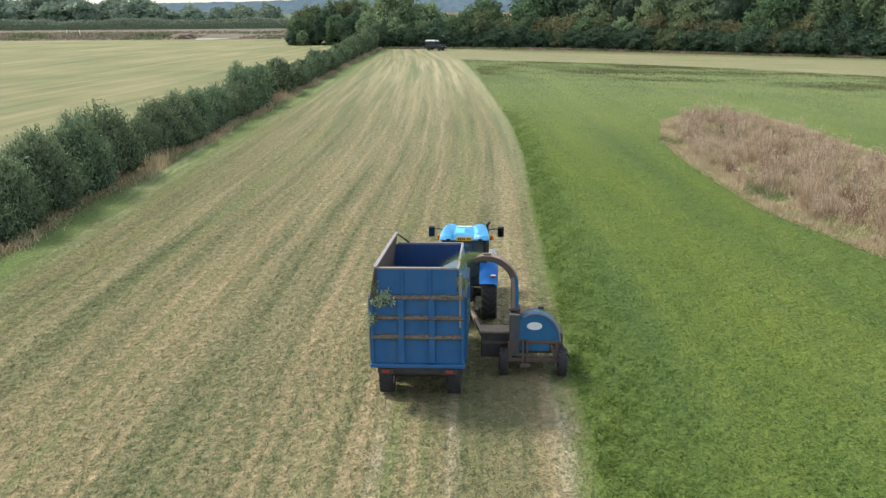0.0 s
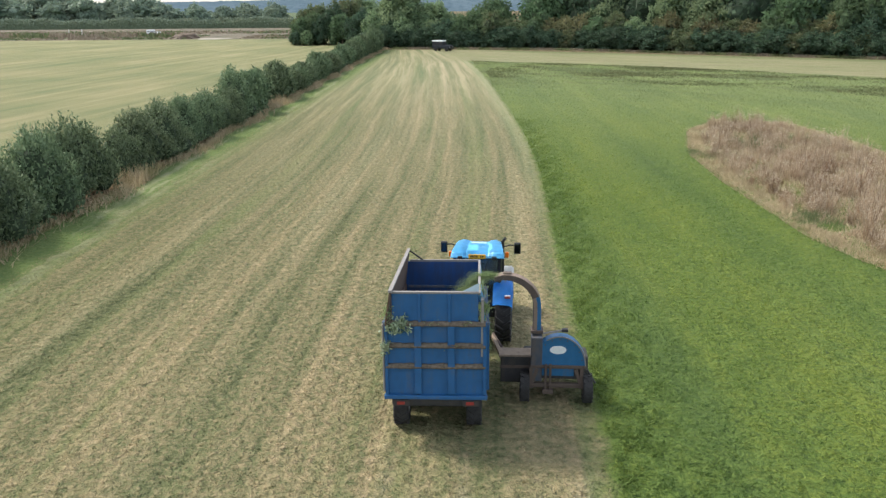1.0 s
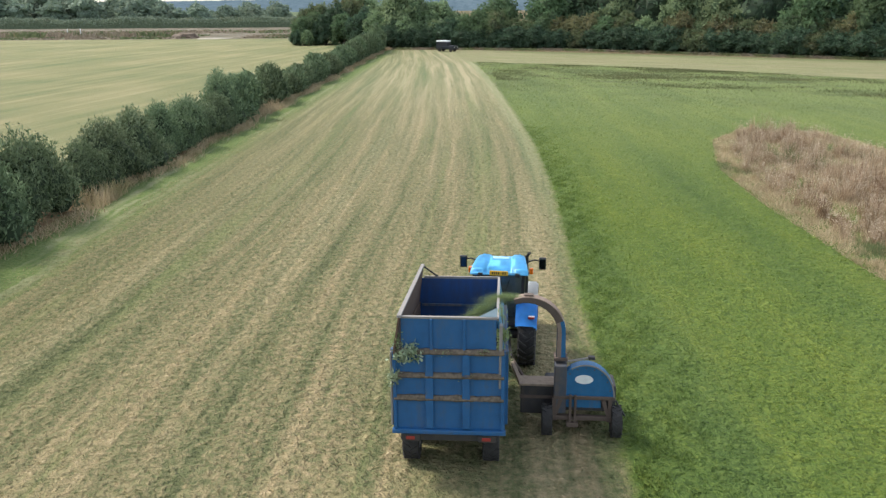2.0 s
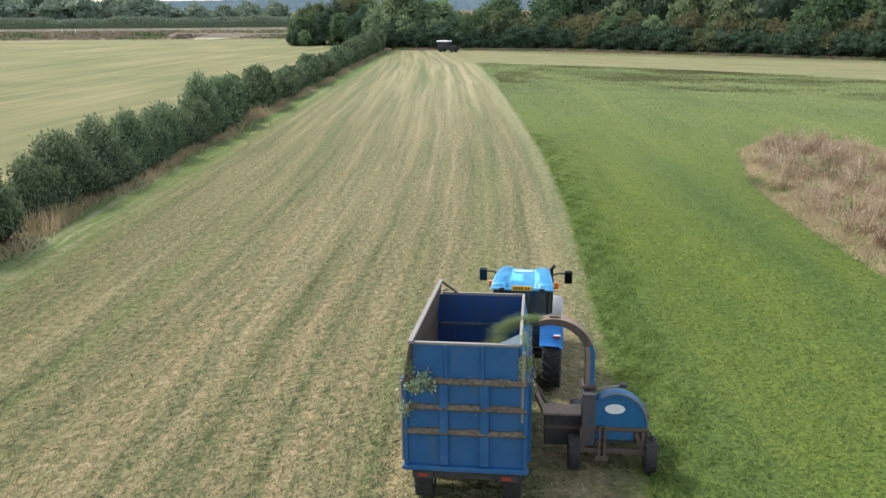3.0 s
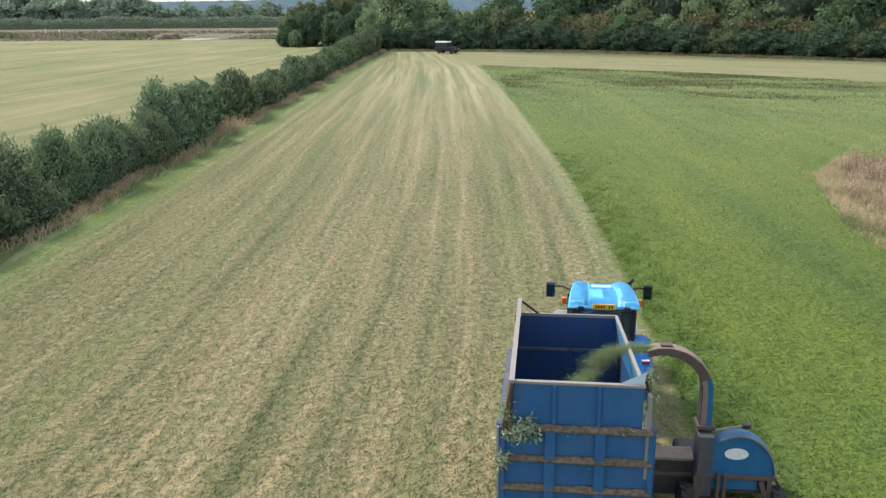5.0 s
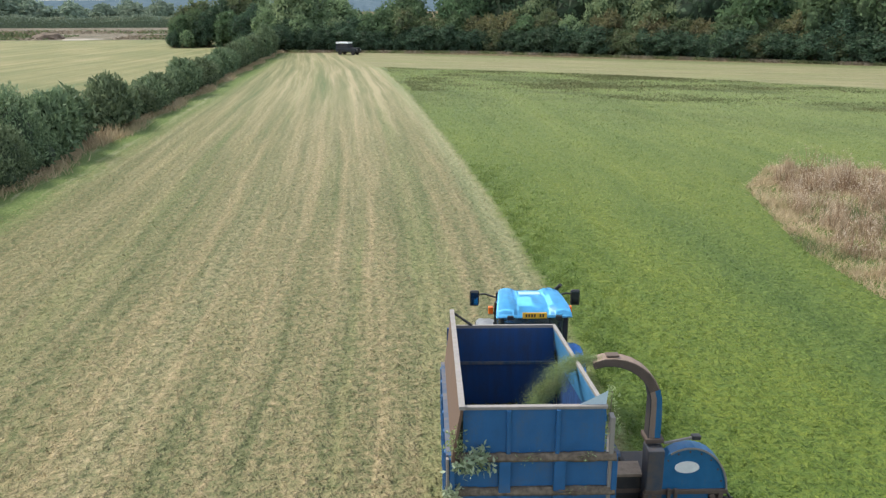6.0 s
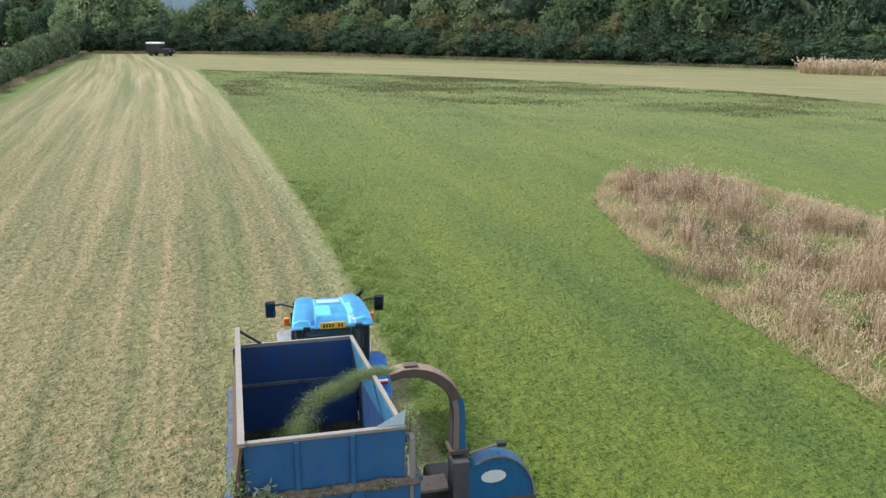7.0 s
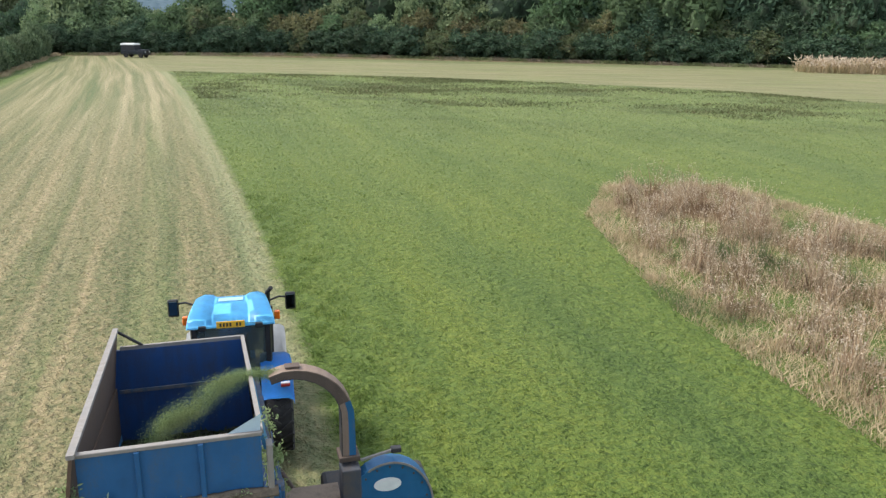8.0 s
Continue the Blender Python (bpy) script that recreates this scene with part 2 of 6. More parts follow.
def ground_material():
    m, n, b = material("field_ground")
    v, x, y, z = coords(n)
    fine = n.noise(v, 5.0, 4, 0.7)
    mid = n.noise(v, 0.9, 4, 0.6)
    big = n.noise(v, 0.06, 3, 0.5)
    xb = curve_of(n, y, EDGE, 0, 220, -12, 10)
    hb = curve_of(n, x, HEAD, -40, 200, 40, 180)
    rag = n.math("MULTIPLY_ADD", mid, 0.9, -0.45)
    u = n.math("ADD", n.math("SUBTRACT", x, xb), rag)
    mown, chop = mown_colour(n, x, y, xb)
    # ground among standing grass darkened in its colour for shade between blades
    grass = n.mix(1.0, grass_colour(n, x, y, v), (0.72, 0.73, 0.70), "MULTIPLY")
    behind = n.step(y, 19, 24, 1.0, 0.0)
    along = n.noise(n.combine(n.math("MULTIPLY", x, 2.5), n.math("MULTIPLY", y, 0.5), 40.0), 1.0, 4, 0.7)
    fresh = n.math("MULTIPLY", n.math("MULTIPLY", n.step(n.math("ABSOLUTE", n.math("ADD", x, -0.75)), 0.6, 1.1, 0.8, 0.0), behind), n.step(along, 0.35, 0.55, 0.5, 1.0))
    mown = n.mix(n.step(x, -15, -5, 0.8, 0.0), mown, n.mix(1.0, mown, (0.80, 0.85, 0.78), "MULTIPLY"))
    fringe = n.math("MULTIPLY", n.step(n.math("ABSOLUTE", n.math("ADD", u, 0.5)), 0.2, 0.9, 1.0, 0.0), n.step(y, 40, 75, 0.0, 0.38))
    mown = n.mix(fringe, mown, n.mix(n.step(fine, 0.35, 0.65), (0.21, 0.26, 0.125), (0.35, 0.38, 0.21)))
    mown = n.mix(fresh, mown, n.mix(n.step(fine, 0.35, 0.65), (0.06, 0.08, 0.03), (0.165, 0.17, 0.08)))
    tracks = n.math("MAXIMUM", n.step(n.math("ABSOLUTE", n.math("ADD", x, 1.95)), 0.06, 0.26, 1.0, 0.0), n.step(n.math("ABSOLUTE", n.math("ADD", x, 0.2)), 0.06, 0.24, 1.0, 0.0))
    tracks = n.math("MAXIMUM", tracks, n.step(n.math("ABSOLUTE", n.math("ADD", u, 0.55)), 0.1, 0.45, 1.0, 0.0))
    tracks = n.math("MULTIPLY", n.math("MULTIPLY", tracks, behind), n.step(along, 0.4, 0.6, 0.1, 0.75))
    mown = n.mix(tracks, mown, n.mix(n.step(fine, 0.4, 0.6), (0.24, 0.21, 0.135), (0.47, 0.41, 0.28)))
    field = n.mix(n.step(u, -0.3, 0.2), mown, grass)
    # headland, mown pale
    hn = n.noise(n.combine(n.math("MULTIPLY", x, 0.1), n.math("MULTIPLY_ADD", x, 0.55, y), 0.0), 0.8, 4, 0.75)
    headland = n.mix(n.step(n.math("ADD", n.math("MULTIPLY", hn, 0.7), n.math("MULTIPLY", fine, 0.3)), 0.35, 0.65), (0.14, 0.16, 0.075), (0.32, 0.285, 0.165))
    headland = n.mix(n.step(n.noise(n.combine(n.math("MULTIPLY", x, 0.35), n.math("MULTIPLY_ADD", x, 0.55, y), 8.0), 0.22, 4, 0.7), 0.48, 0.66, 0.0, 0.75), headland, n.mix(n.step(fine, 0.35, 0.65), (0.15, 0.18, 0.075), (0.26, 0.27, 0.125)))
    past = n.math("ADD", n.math("SUBTRACT", y, hb), n.math("MULTIPLY_ADD", n.noise(v, 0.35, 3), 6.0, -3.0))
    field = n.mix(n.math("MULTIPLY", n.step(past, -0.6, 0.6), n.step(u, -4.0, 0.5)), field, headland)
    # green margin beside the hedge
    edge_d = n.math("ADD", x, n.math("MULTIPLY_ADD", mid, 0.8, n.math("MULTIPLY", n.noise(n.combine(0.0, y, 0.0), 0.2, 2), 1.2)))
    verge = n.mix(n.step(fine, 0.35, 0.65), (0.085, 0.145, 0.04), (0.165, 0.215, 0.07))
    drag = n.noise(n.combine(n.math("MULTIPLY", edge_d, 1.0), n.math("MULTIPLY", y, 0.03), 31.0), 1.5, 3, 0.6)
    verge = n.mix(n.math("MULTIPLY", n.step(drag, 0.52, 0.62), n.step(mid, 0.35, 0.6, 0.2, 0.75)), verge, (0.30, 0.30, 0.18))
    ragged = n.math("MULTIPLY_ADD", n.noise(v, 2.2, 4, 0.75), 2.4, n.math("ADD", edge_d, -1.2))
    field = n.mix(n.step(ragged, -17.0, -15.3, 0.9, 0.0), field, verge)
    straw = n.mix(n.step(fine, 0.35, 0.65), (0.19, 0.13, 0.07), (0.36, 0.25, 0.14))
    field = n.mix(n.step(edge_d, -19.6, -18.9, 1.0, 0.0), field, straw)
    # meadow beyond the hedge
    mead = n.math("ADD", n.math("MULTIPLY", n.noise(n.combine(n.math("MULTIPLY_ADD", y, -0.12, n.math("MULTIPLY", x, 1.0)), n.math("MULTIPLY", y, 0.05), 0.0), 0.4, 4, 0.65), 0.6), n.math("ADD", n.math("MULTIPLY", fine, 0.2), n.math("MULTIPLY", big, 0.35)))
    meadow = n.ramp(n.step(mead, 0.41, 0.76), [(0.0, (0.13, 0.16, 0.068)), (0.5, (0.215, 0.212, 0.102)), (1.0, (0.31, 0.275, 0.15))])
    field = n.mix(n.step(x, -23.2, -22.6, 1.0, 0.0), field, meadow)
    # rough land past the fields
    waste = n.mix(n.step(n.noise(v, 0.12, 4, 0.7), 0.4, 0.6), (0.105, 0.10, 0.065), (0.20, 0.17, 0.13))
    field = n.mix(n.math("MULTIPLY", n.step(y, 276, 279), n.step(x, -26, -22, 1.0, 0.0)), field, waste)
    field = n.mix(n.step(y, 418, 430), field, (0.095, 0.125, 0.06))
    under = n.math("SUBTRACT", n.math("MULTIPLY_ADD", x, 0.62, y), 203.5)
    # grass strip before the wood, its shadow put into the darker green
    strip = n.math("MULTIPLY", n.step(n.math("MULTIPLY_ADD", mid, 3.0, under), -4.5, -2.0), n.step(x, 2, 10))
    field = n.mix(n.math("MULTIPLY", strip, 0.8), field, n.mix(n.step(fine, 0.35, 0.65), (0.09, 0.125, 0.05), (0.19, 0.215, 0.095)))
    under = n.math("MAXIMUM", n.math("MULTIPLY", n.step(under, 0, 3.0), n.step(x, 0, 6)), n.math("MULTIPLY", n.step(y, 205, 208), n.step(x, -25, -20)))
    field = n.mix(under, field, n.mix(n.step(mid, 0.4, 0.6), (0.07, 0.07, 0.03), (0.2, 0.15, 0.085)))
    n.join(field, b.inputs["Base Color"])
    b.inputs["Roughness"].default_value = 0.92
    b.inputs["Specular IOR Level"].default_value = 0.15
    hgt = n.math("ADD", n.math("MULTIPLY", chop, 0.7), n.math("MULTIPLY_ADD", fine, 0.6, n.math("MULTIPLY", mid, 1.2)))
    n.join(n.bump(hgt, 1.0, 0.2), b.inputs["Normal"])
    return m


M_GROUND = ground_material()
M_BLUE = painted("trailer_blue_paint", (0.010, 0.092, 0.24), (0.075, 0.075, 0.065), 0.4, 0.5)
M_BLUE_IN = painted("worn_inner_blue_paint", (0.011, 0.06, 0.20), (0.04, 0.04, 0.038), 0.6, 0.55)
# right board's sunlight is put into this lighter blue; the kick strip shares it
M_LIT = painted("sunlit_and_light_blue_paint", (0.05, 0.21, 0.40), (0.30, 0.30, 0.28), 0.2, 0.45)
M_RIB = painted("mud_caked_paint", (0.03, 0.08, 0.16), (0.20, 0.15, 0.095), 0.72, 0.85, scale=2.5)
M_RAIL = painted("weathered_grey_rail", (0.235, 0.22, 0.205), (0.15, 0.115, 0.085), 0.45, 0.6)
M_MUD = plain("dried_mud_and_chaff", (0.125, 0.10, 0.073), 0.95, 0, 0.45, 14.0, 0.8)
M_GUSSET = painted("pale_blue_white_plate", (0.42, 0.53, 0.60), (0.28, 0.26, 0.23), 0.2, 0.5)
M_CASING = painted("grimy_brown_blue_steel", (0.045, 0.065, 0.095), (0.115, 0.088, 0.066), 0.8, 0.75, scale=5.0)
M_TAN = painted("dusty_tan_steel", (0.24, 0.175, 0.135), (0.12, 0.085, 0.065), 0.5, 0.7, scale=5.0)
M_BOARD = painted("dirty_brown_board", (0.115, 0.072, 0.048), (0.05, 0.04, 0.033), 0.5, 0.9)
M_DARK = painted("dark_chassis_paint", (0.03, 0.03, 0.032), (0.09, 0.07, 0.05), 0.5, 0.7)
M_RUST = painted("rusty_brown_steel", (0.10, 0.072, 0.056), (0.05, 0.038, 0.032), 0.5, 0.75)
M_RUBBER = plain("tyre_rubber", (0.028, 0.027, 0.026), 0.85, 0, 0.35, 6.0)
M_TBLUE = painted("tractor_blue_paint", (0.03, 0.26, 0.72), (0.18, 0.16, 0.12), 0.05, 0.3)
M_ROOF = painted("light_blue_roof_paint", (0.10, 0.46, 0.80), (0.40, 0.45, 0.45), 0.12, 0.4)
M_HATCH = painted("pale_blue_hatch", (0.30, 0.52, 0.66), (0.4, 0.42, 0.42), 0.1, 0.6)
M_FBLUE = painted("faded_machine_blue_paint", (0.012, 0.115, 0.26), (0.11, 0.085, 0.06), 0.32, 0.45)
M_TRAY = painted("dusty_tray_steel", (0.27, 0.21, 0.155), (0.08, 0.065, 0.05), 0.5, 0.85)
M_RIM = painted("pale_grey_rim_paint", (0.45, 0.46, 0.46), (0.17, 0.13, 0.09), 0.4, 0.5)
M_GUARD = painted("pale_grey_mudguard", (0.40, 0.42, 0.43), (0.25, 0.23, 0.2), 0.2, 0.4)
M_WHITE = plain("white_decal", (0.72, 0.73, 0.72), 0.5, 0, 0.06, 10, 0.03)
M_PLATE = plain("yellow_plate", (0.72, 0.42, 0.03), 0.4, 0, 0.05, 10, 0.02)
M_INK = plain("black_ink", (0.02, 0.02, 0.02), 0.5)
M_BLACK = plain("black_plastic", (0.018, 0.018, 0.019), 0.45, 0, 0.3)
M_AMBER = plain("amber_lens", (0.80, 0.16, 0.01), 0.25, 0, 0.1)
M_RED = plain("red_lens", (0.26, 0.03, 0.025), 0.3, 0, 0.15)
M_SEAT = plain("grey_seat_cloth", (0.05, 0.055, 0.065), 0.9)
M_TWIG = plain("bark", (0.12, 0.095, 0.07), 0.9, 0, 0.3, 6.0, 0.5)


def glass_material():
    m, n, b = material("tinted_cab_glass")
    b.inputs["Base Color"].default_value = (0.22, 0.27, 0.28, 1)
    b.inputs["Roughness"].default_value = 0.04
    b.inputs["Transmission Weight"].default_value = 0.75
    b.inputs["IOR"].default_value = 1.1
    return m


M_GLASS = glass_material()
# dark green tint stands in for ground reflected in the mirrors
M_MIRROR = plain("mirror_glass", (0.16, 0.22, 0.21), 0.05, 1.0, 0.02, 3, 0.0)
M_HEDGE = leafy("hedge_leaf", (0.035, 0.065, 0.034), (0.225, 0.29, 0.16), None, 0.55, 0.3, 1.6)
M_TREES = [
    # bluish cast of distance haze put into the dark leaf
    leafy("dark_leaf", (0.03, 0.062, 0.042), (0.095, 0.15, 0.085), None, 0.7, 0.3, 0.7, 0.22),
    leafy("mid_leaf", (0.05, 0.095, 0.052), (0.155, 0.225, 0.11), None, 0.7, 0.4, 0.7, 0.22),
    leafy("olive_leaf", (0.06, 0.085, 0.045), (0.165, 0.205, 0.10), (0.21, 0.175, 0.095), 0.7, 0.4, 0.7, 0.22),
    leafy("autumn_leaf", (0.09, 0.10, 0.05), (0.25, 0.245, 0.125), (0.27, 0.22, 0.115), 0.7, 0.4, 0.7, 0.22),
    leafy("light_leaf", (0.09, 0.15, 0.075), (0.28, 0.35, 0.19), None, 0.7, 0.4, 0.7, 0.22),
]
# distance haze is put into this pale leaf colour and its core
M_FAR = leafy("hazed_far_leaf", (0.115, 0.165, 0.13), (0.24, 0.295, 0.21), (0.26, 0.28, 0.18), 0.95, 0.35, 0.25, 0.2)
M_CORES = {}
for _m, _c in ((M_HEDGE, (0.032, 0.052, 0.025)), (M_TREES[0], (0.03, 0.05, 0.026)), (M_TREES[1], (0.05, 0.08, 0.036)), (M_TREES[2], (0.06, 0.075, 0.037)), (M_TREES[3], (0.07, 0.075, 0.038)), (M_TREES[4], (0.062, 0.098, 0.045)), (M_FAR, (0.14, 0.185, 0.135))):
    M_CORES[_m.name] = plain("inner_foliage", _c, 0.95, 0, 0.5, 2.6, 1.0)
M_GRASS = meadow_blades("standing_grass", True)
M_CHOPD = leafy("settled_grass", (0.03, 0.045, 0.018), (0.085, 0.11, 0.045), (0.16, 0.17, 0.09), 0.8, 0.3, 2.0)
M_CHOP = leafy("chopped_grass", (0.12, 0.18, 0.07), (0.36, 0.44, 0.21), (0.38, 0.43, 0.23), 0.7, 0.4, 2.0)
M_STRAW = meadow_blades("dry_cuttings", False)
M_SCRUB = leafy("brown_scrub", (0.17, 0.145, 0.105), (0.31, 0.265, 0.195), (0.19, 0.19, 0.115), 0.85, 0.3, 0.1)
M_GREENW = leafy("green_weed_stalk", (0.10, 0.13, 0.06), (0.22, 0.25, 0.12), None, 0.8, 0.35, 0.6)
M_DARKW = leafy("dark_dock_leaf", (0.085, 0.095, 0.045), (0.17, 0.18, 0.085), (0.18, 0.14, 0.08), 0.85, 0.3, 0.3)
M_RUSTW = leafy("rusty_weed_stalk", (0.14, 0.09, 0.06), (0.38, 0.26, 0.165), None, 0.85, 0.12, 0.6)
M_WEED = leafy("dry_thistle", (0.19, 0.14, 0.088), (0.64, 0.50, 0.345), (0.31, 0.235, 0.145), 0.85, 0.12, 0.6)
M_FLUFF = leafy("thistle_down", (0.46, 0.37, 0.27), (0.74, 0.64, 0.51), (0.40, 0.31, 0.19), 0.9, 0.4, 0.5)
M_DRY = leafy("tan_dry_grass", (0.30, 0.235, 0.14), (0.60, 0.49, 0.32), (0.27, 0.26, 0.12), 0.85, 0.2, 0.6)


# ---- mesh helpers ----
def part(name, bm, mat, parent=None, label=""):
    me = bpy.data.meshes.new(name)
    bm.normal_update()
    bm.to_mesh(me)
    bm.free()
    me.materials.append(mat)
    ob = new(name, me)
    ob.parent = parent
    return tagged(ob, label)


def box(bm, x0, x1, y0, y1, z0, z1, bevel=0.0):
    r = bmesh.ops.create_cube(bm, size=1.0)
    for q in r["verts"]:
        q.co = Vector(((x0 + x1) / 2 + q.co.x * (x1 - x0), (y0 + y1) / 2 + q.co.y * (y1 - y0), (z0 + z1) / 2 + q.co.z * (z1 - z0)))
    if bevel:
        es = list({e for q in r["verts"] for e in q.link_edges})
        bmesh.ops.bevel(bm, geom=es, offset=bevel, segments=2, affect="EDGES", profile=0.5)
    return bm


def hexa(bm, low, high):
    """A solid between two quads of four points each."""
    a = [bm.verts.new(p) for p in low]
    c = [bm.verts.new(p) for p in high]
    fs = [a[::-1], c] + [[a[i], a[(i + 1) % 4], c[(i + 1) % 4], c[i]] for i in range(4)]
    for f in fs:
        bm.faces.new(f)
    bmesh.ops.recalc_face_normals(bm, faces=bm.faces)
    return bm


def rod(bm, p, q, r, r2=None, seg=10):
    p, q = Vector(p), Vector(q)
    d = q - p
    m = Matrix.Translation((p + q) / 2) @ d.to_track_quat("Z", "Y").to_matrix().to_4x4()
    bmesh.ops.create_cone(bm, cap_ends=True, segments=seg, radius1=r, radius2=r if r2 is None else r2, depth=d.length, matrix=m)
    return bm


def beam(bm, p, q, w, h):
    """A square bar from p to q."""
    p, q = Vector(p), Vector(q)
    d = q - p
    m = Matrix.Translation((p + q) / 2) @ d.to_track_quat("Z", "Y").to_matrix().to_4x4() @ Matrix.Diagonal((w, h, d.length, 1))
    bmesh.ops.create_cube(bm, size=1.0, matrix=m)
    return bm


def lathe_x(bm, profile, seg=32):
    """Turns (x, radius) pairs round the x axis."""
    rings = []
    for x, r in profile:
        rings.append([bm.verts.new((x, r * math.cos(2 * math.pi * i / seg), r * math.sin(2 * math.pi * i / seg))) for i in range(seg)])
    for a, c in zip(rings, rings[1:]):
        for i in range(seg):
            bm.faces.new((a[i], a[(i + 1) % seg], c[(i + 1) % seg], c[i]))
    bmesh.ops.recalc_face_normals(bm, faces=bm.faces)
    return bm


def smooth(ob, on=True):
    for p in ob.data.polygons:
        p.use_smooth = on
    return ob


def quads(name, corners, mats, index=None, parent=None):
    """One mesh of many loose quads: corners is an array (n, 4, 3)."""
    n = len(corners)
    me = bpy.data.meshes.new(name)
    me.vertices.add(4 * n)
    me.vertices.foreach_set("co", np.ascontiguousarray(corners, dtype=np.float32).ravel())
    me.loops.add(4 * n)
    me.loops.foreach_set("vertex_index", np.arange(4 * n, dtype=np.int32))
    me.polygons.add(n)
    me.polygons.foreach_set("loop_start", np.arange(0, 4 * n, 4, dtype=np.int32))
    me.polygons.foreach_set("loop_total", np.full(n, 4, dtype=np.int32))
    for mt in mats:
        me.materials.append(mt)
    if index is not None:
        me.polygons.foreach_set("material_index", np.asarray(index, dtype=np.int32))
    me.update(calc_edges=True)
    ob = new(name, me)
    ob.parent = parent
    return ob


def unit(a):
    return a / (np.linalg.norm(a, axis=-1, keepdims=True) + 1e-9)


def leaves_at(rng, at, normal, length, width, lift=0.0, tilt=(-0.2, 0.9)):
    """Pointed quads at the places given, lying roughly square to the normals."""
    n = len(at)
    d = unit(np.cross(normal, rng.normal(size=(n, 3))))
    d = unit(d + normal * rng.uniform(*tilt, (n, 1)) + np.array([0, 0, lift]))
    s = unit(np.cross(d, normal + rng.normal(scale=0.5, size=(n, 3))))
    ln = length * rng.uniform(0.6, 1.4, (n, 1))
    wd = width * rng.uniform(0.6, 1.3, (n, 1))
    mid = at + d * ln * 0.45
    return np.stack([at, mid + s * wd * 0.5, at + d * ln, mid - s * wd * 0.5], axis=1)


# ---- ground ----
def ground_sheet():
    xs = [-2600, -1400, -700, -400, -200, -100] + list(range(-60, 101, 4)) + [140, 200, 400, 700, 1400, 2600]
    ys = [-400, -150, -60] + list(range(-20, 221, 4)) + [250, 300, 400, 600, 1000, 1600, 2600]
    bm = bmesh.new()
    grid = [[bm.verts.new((x, y, 0.0)) for x in xs] for y in ys]
    for j in range(len(ys) - 1):
        for i in range(len(xs) - 1):
            bm.faces.new((grid[j][i], grid[j][i + 1], grid[j + 1][i + 1], grid[j + 1][i]))
    ob = part("ground", bm, M_GROUND)
    return tagged(ob, "half-mown hay meadow with pale cut swaths and standing grass", "field", kind="structure")


ground_sheet()


def edge_x(y):
    return np.interp(y, [p for p, _ in EDGE], [q for _, q in EDGE])


def head_y(x):
    return np.interp(x, [p for p, _ in HEAD], [q for _, q in HEAD])


PATCH = [(15.3, 64), (14.9, 54), (15.2, 42), (17.3, 33), (21, 25), (26, 24), (28.8, 35), (28.6, 54), (28.2, 70), (27, 79), (21.5, 80.5), (17.9, 75)]


def in_patch(x, y, grow=0.0):
    inside = np.zeros(len(x), bool)
    cx, cy = 21.8, 54.0
    px = [cx + (p - cx) * (1 + grow / 7) for p, _ in PATCH]
    py = [cy + (q - cy) * (1 + grow / 25) for _, q in PATCH]
    j = len(px) - 1
    for i in range(len(px)):
        hit = ((py[i] > y) != (py[j] > y)) & (x < (px[j] - px[i]) * (y - py[i]) / (py[j] - py[i] + 1e-9) + px[i])
        inside ^= hit
        j = i
    return inside


def blades(rng, x, y, z0, tall, wide, spread):
    """Upright tapering blades at the places given."""
    n = len(x)
    base = np.stack([x, y, np.full(n, z0)], 1)
    lean = rng.normal(scale=spread, size=(n, 2))
    h = tall * rng.uniform(0.5, 1.3, (n, 1))
    tip = base + np.concatenate([lean * h, h], 1)
    a = rng.uniform(0, math.pi, n)
    s = np.stack([np.cos(a), np.sin(a), np.zeros(n)], 1) * (wide * rng.uniform(0.6, 1.4, (n, 1)))
    return np.stack([base - s, base + s, tip + s * 0.35, tip - s * 0.35], 1)


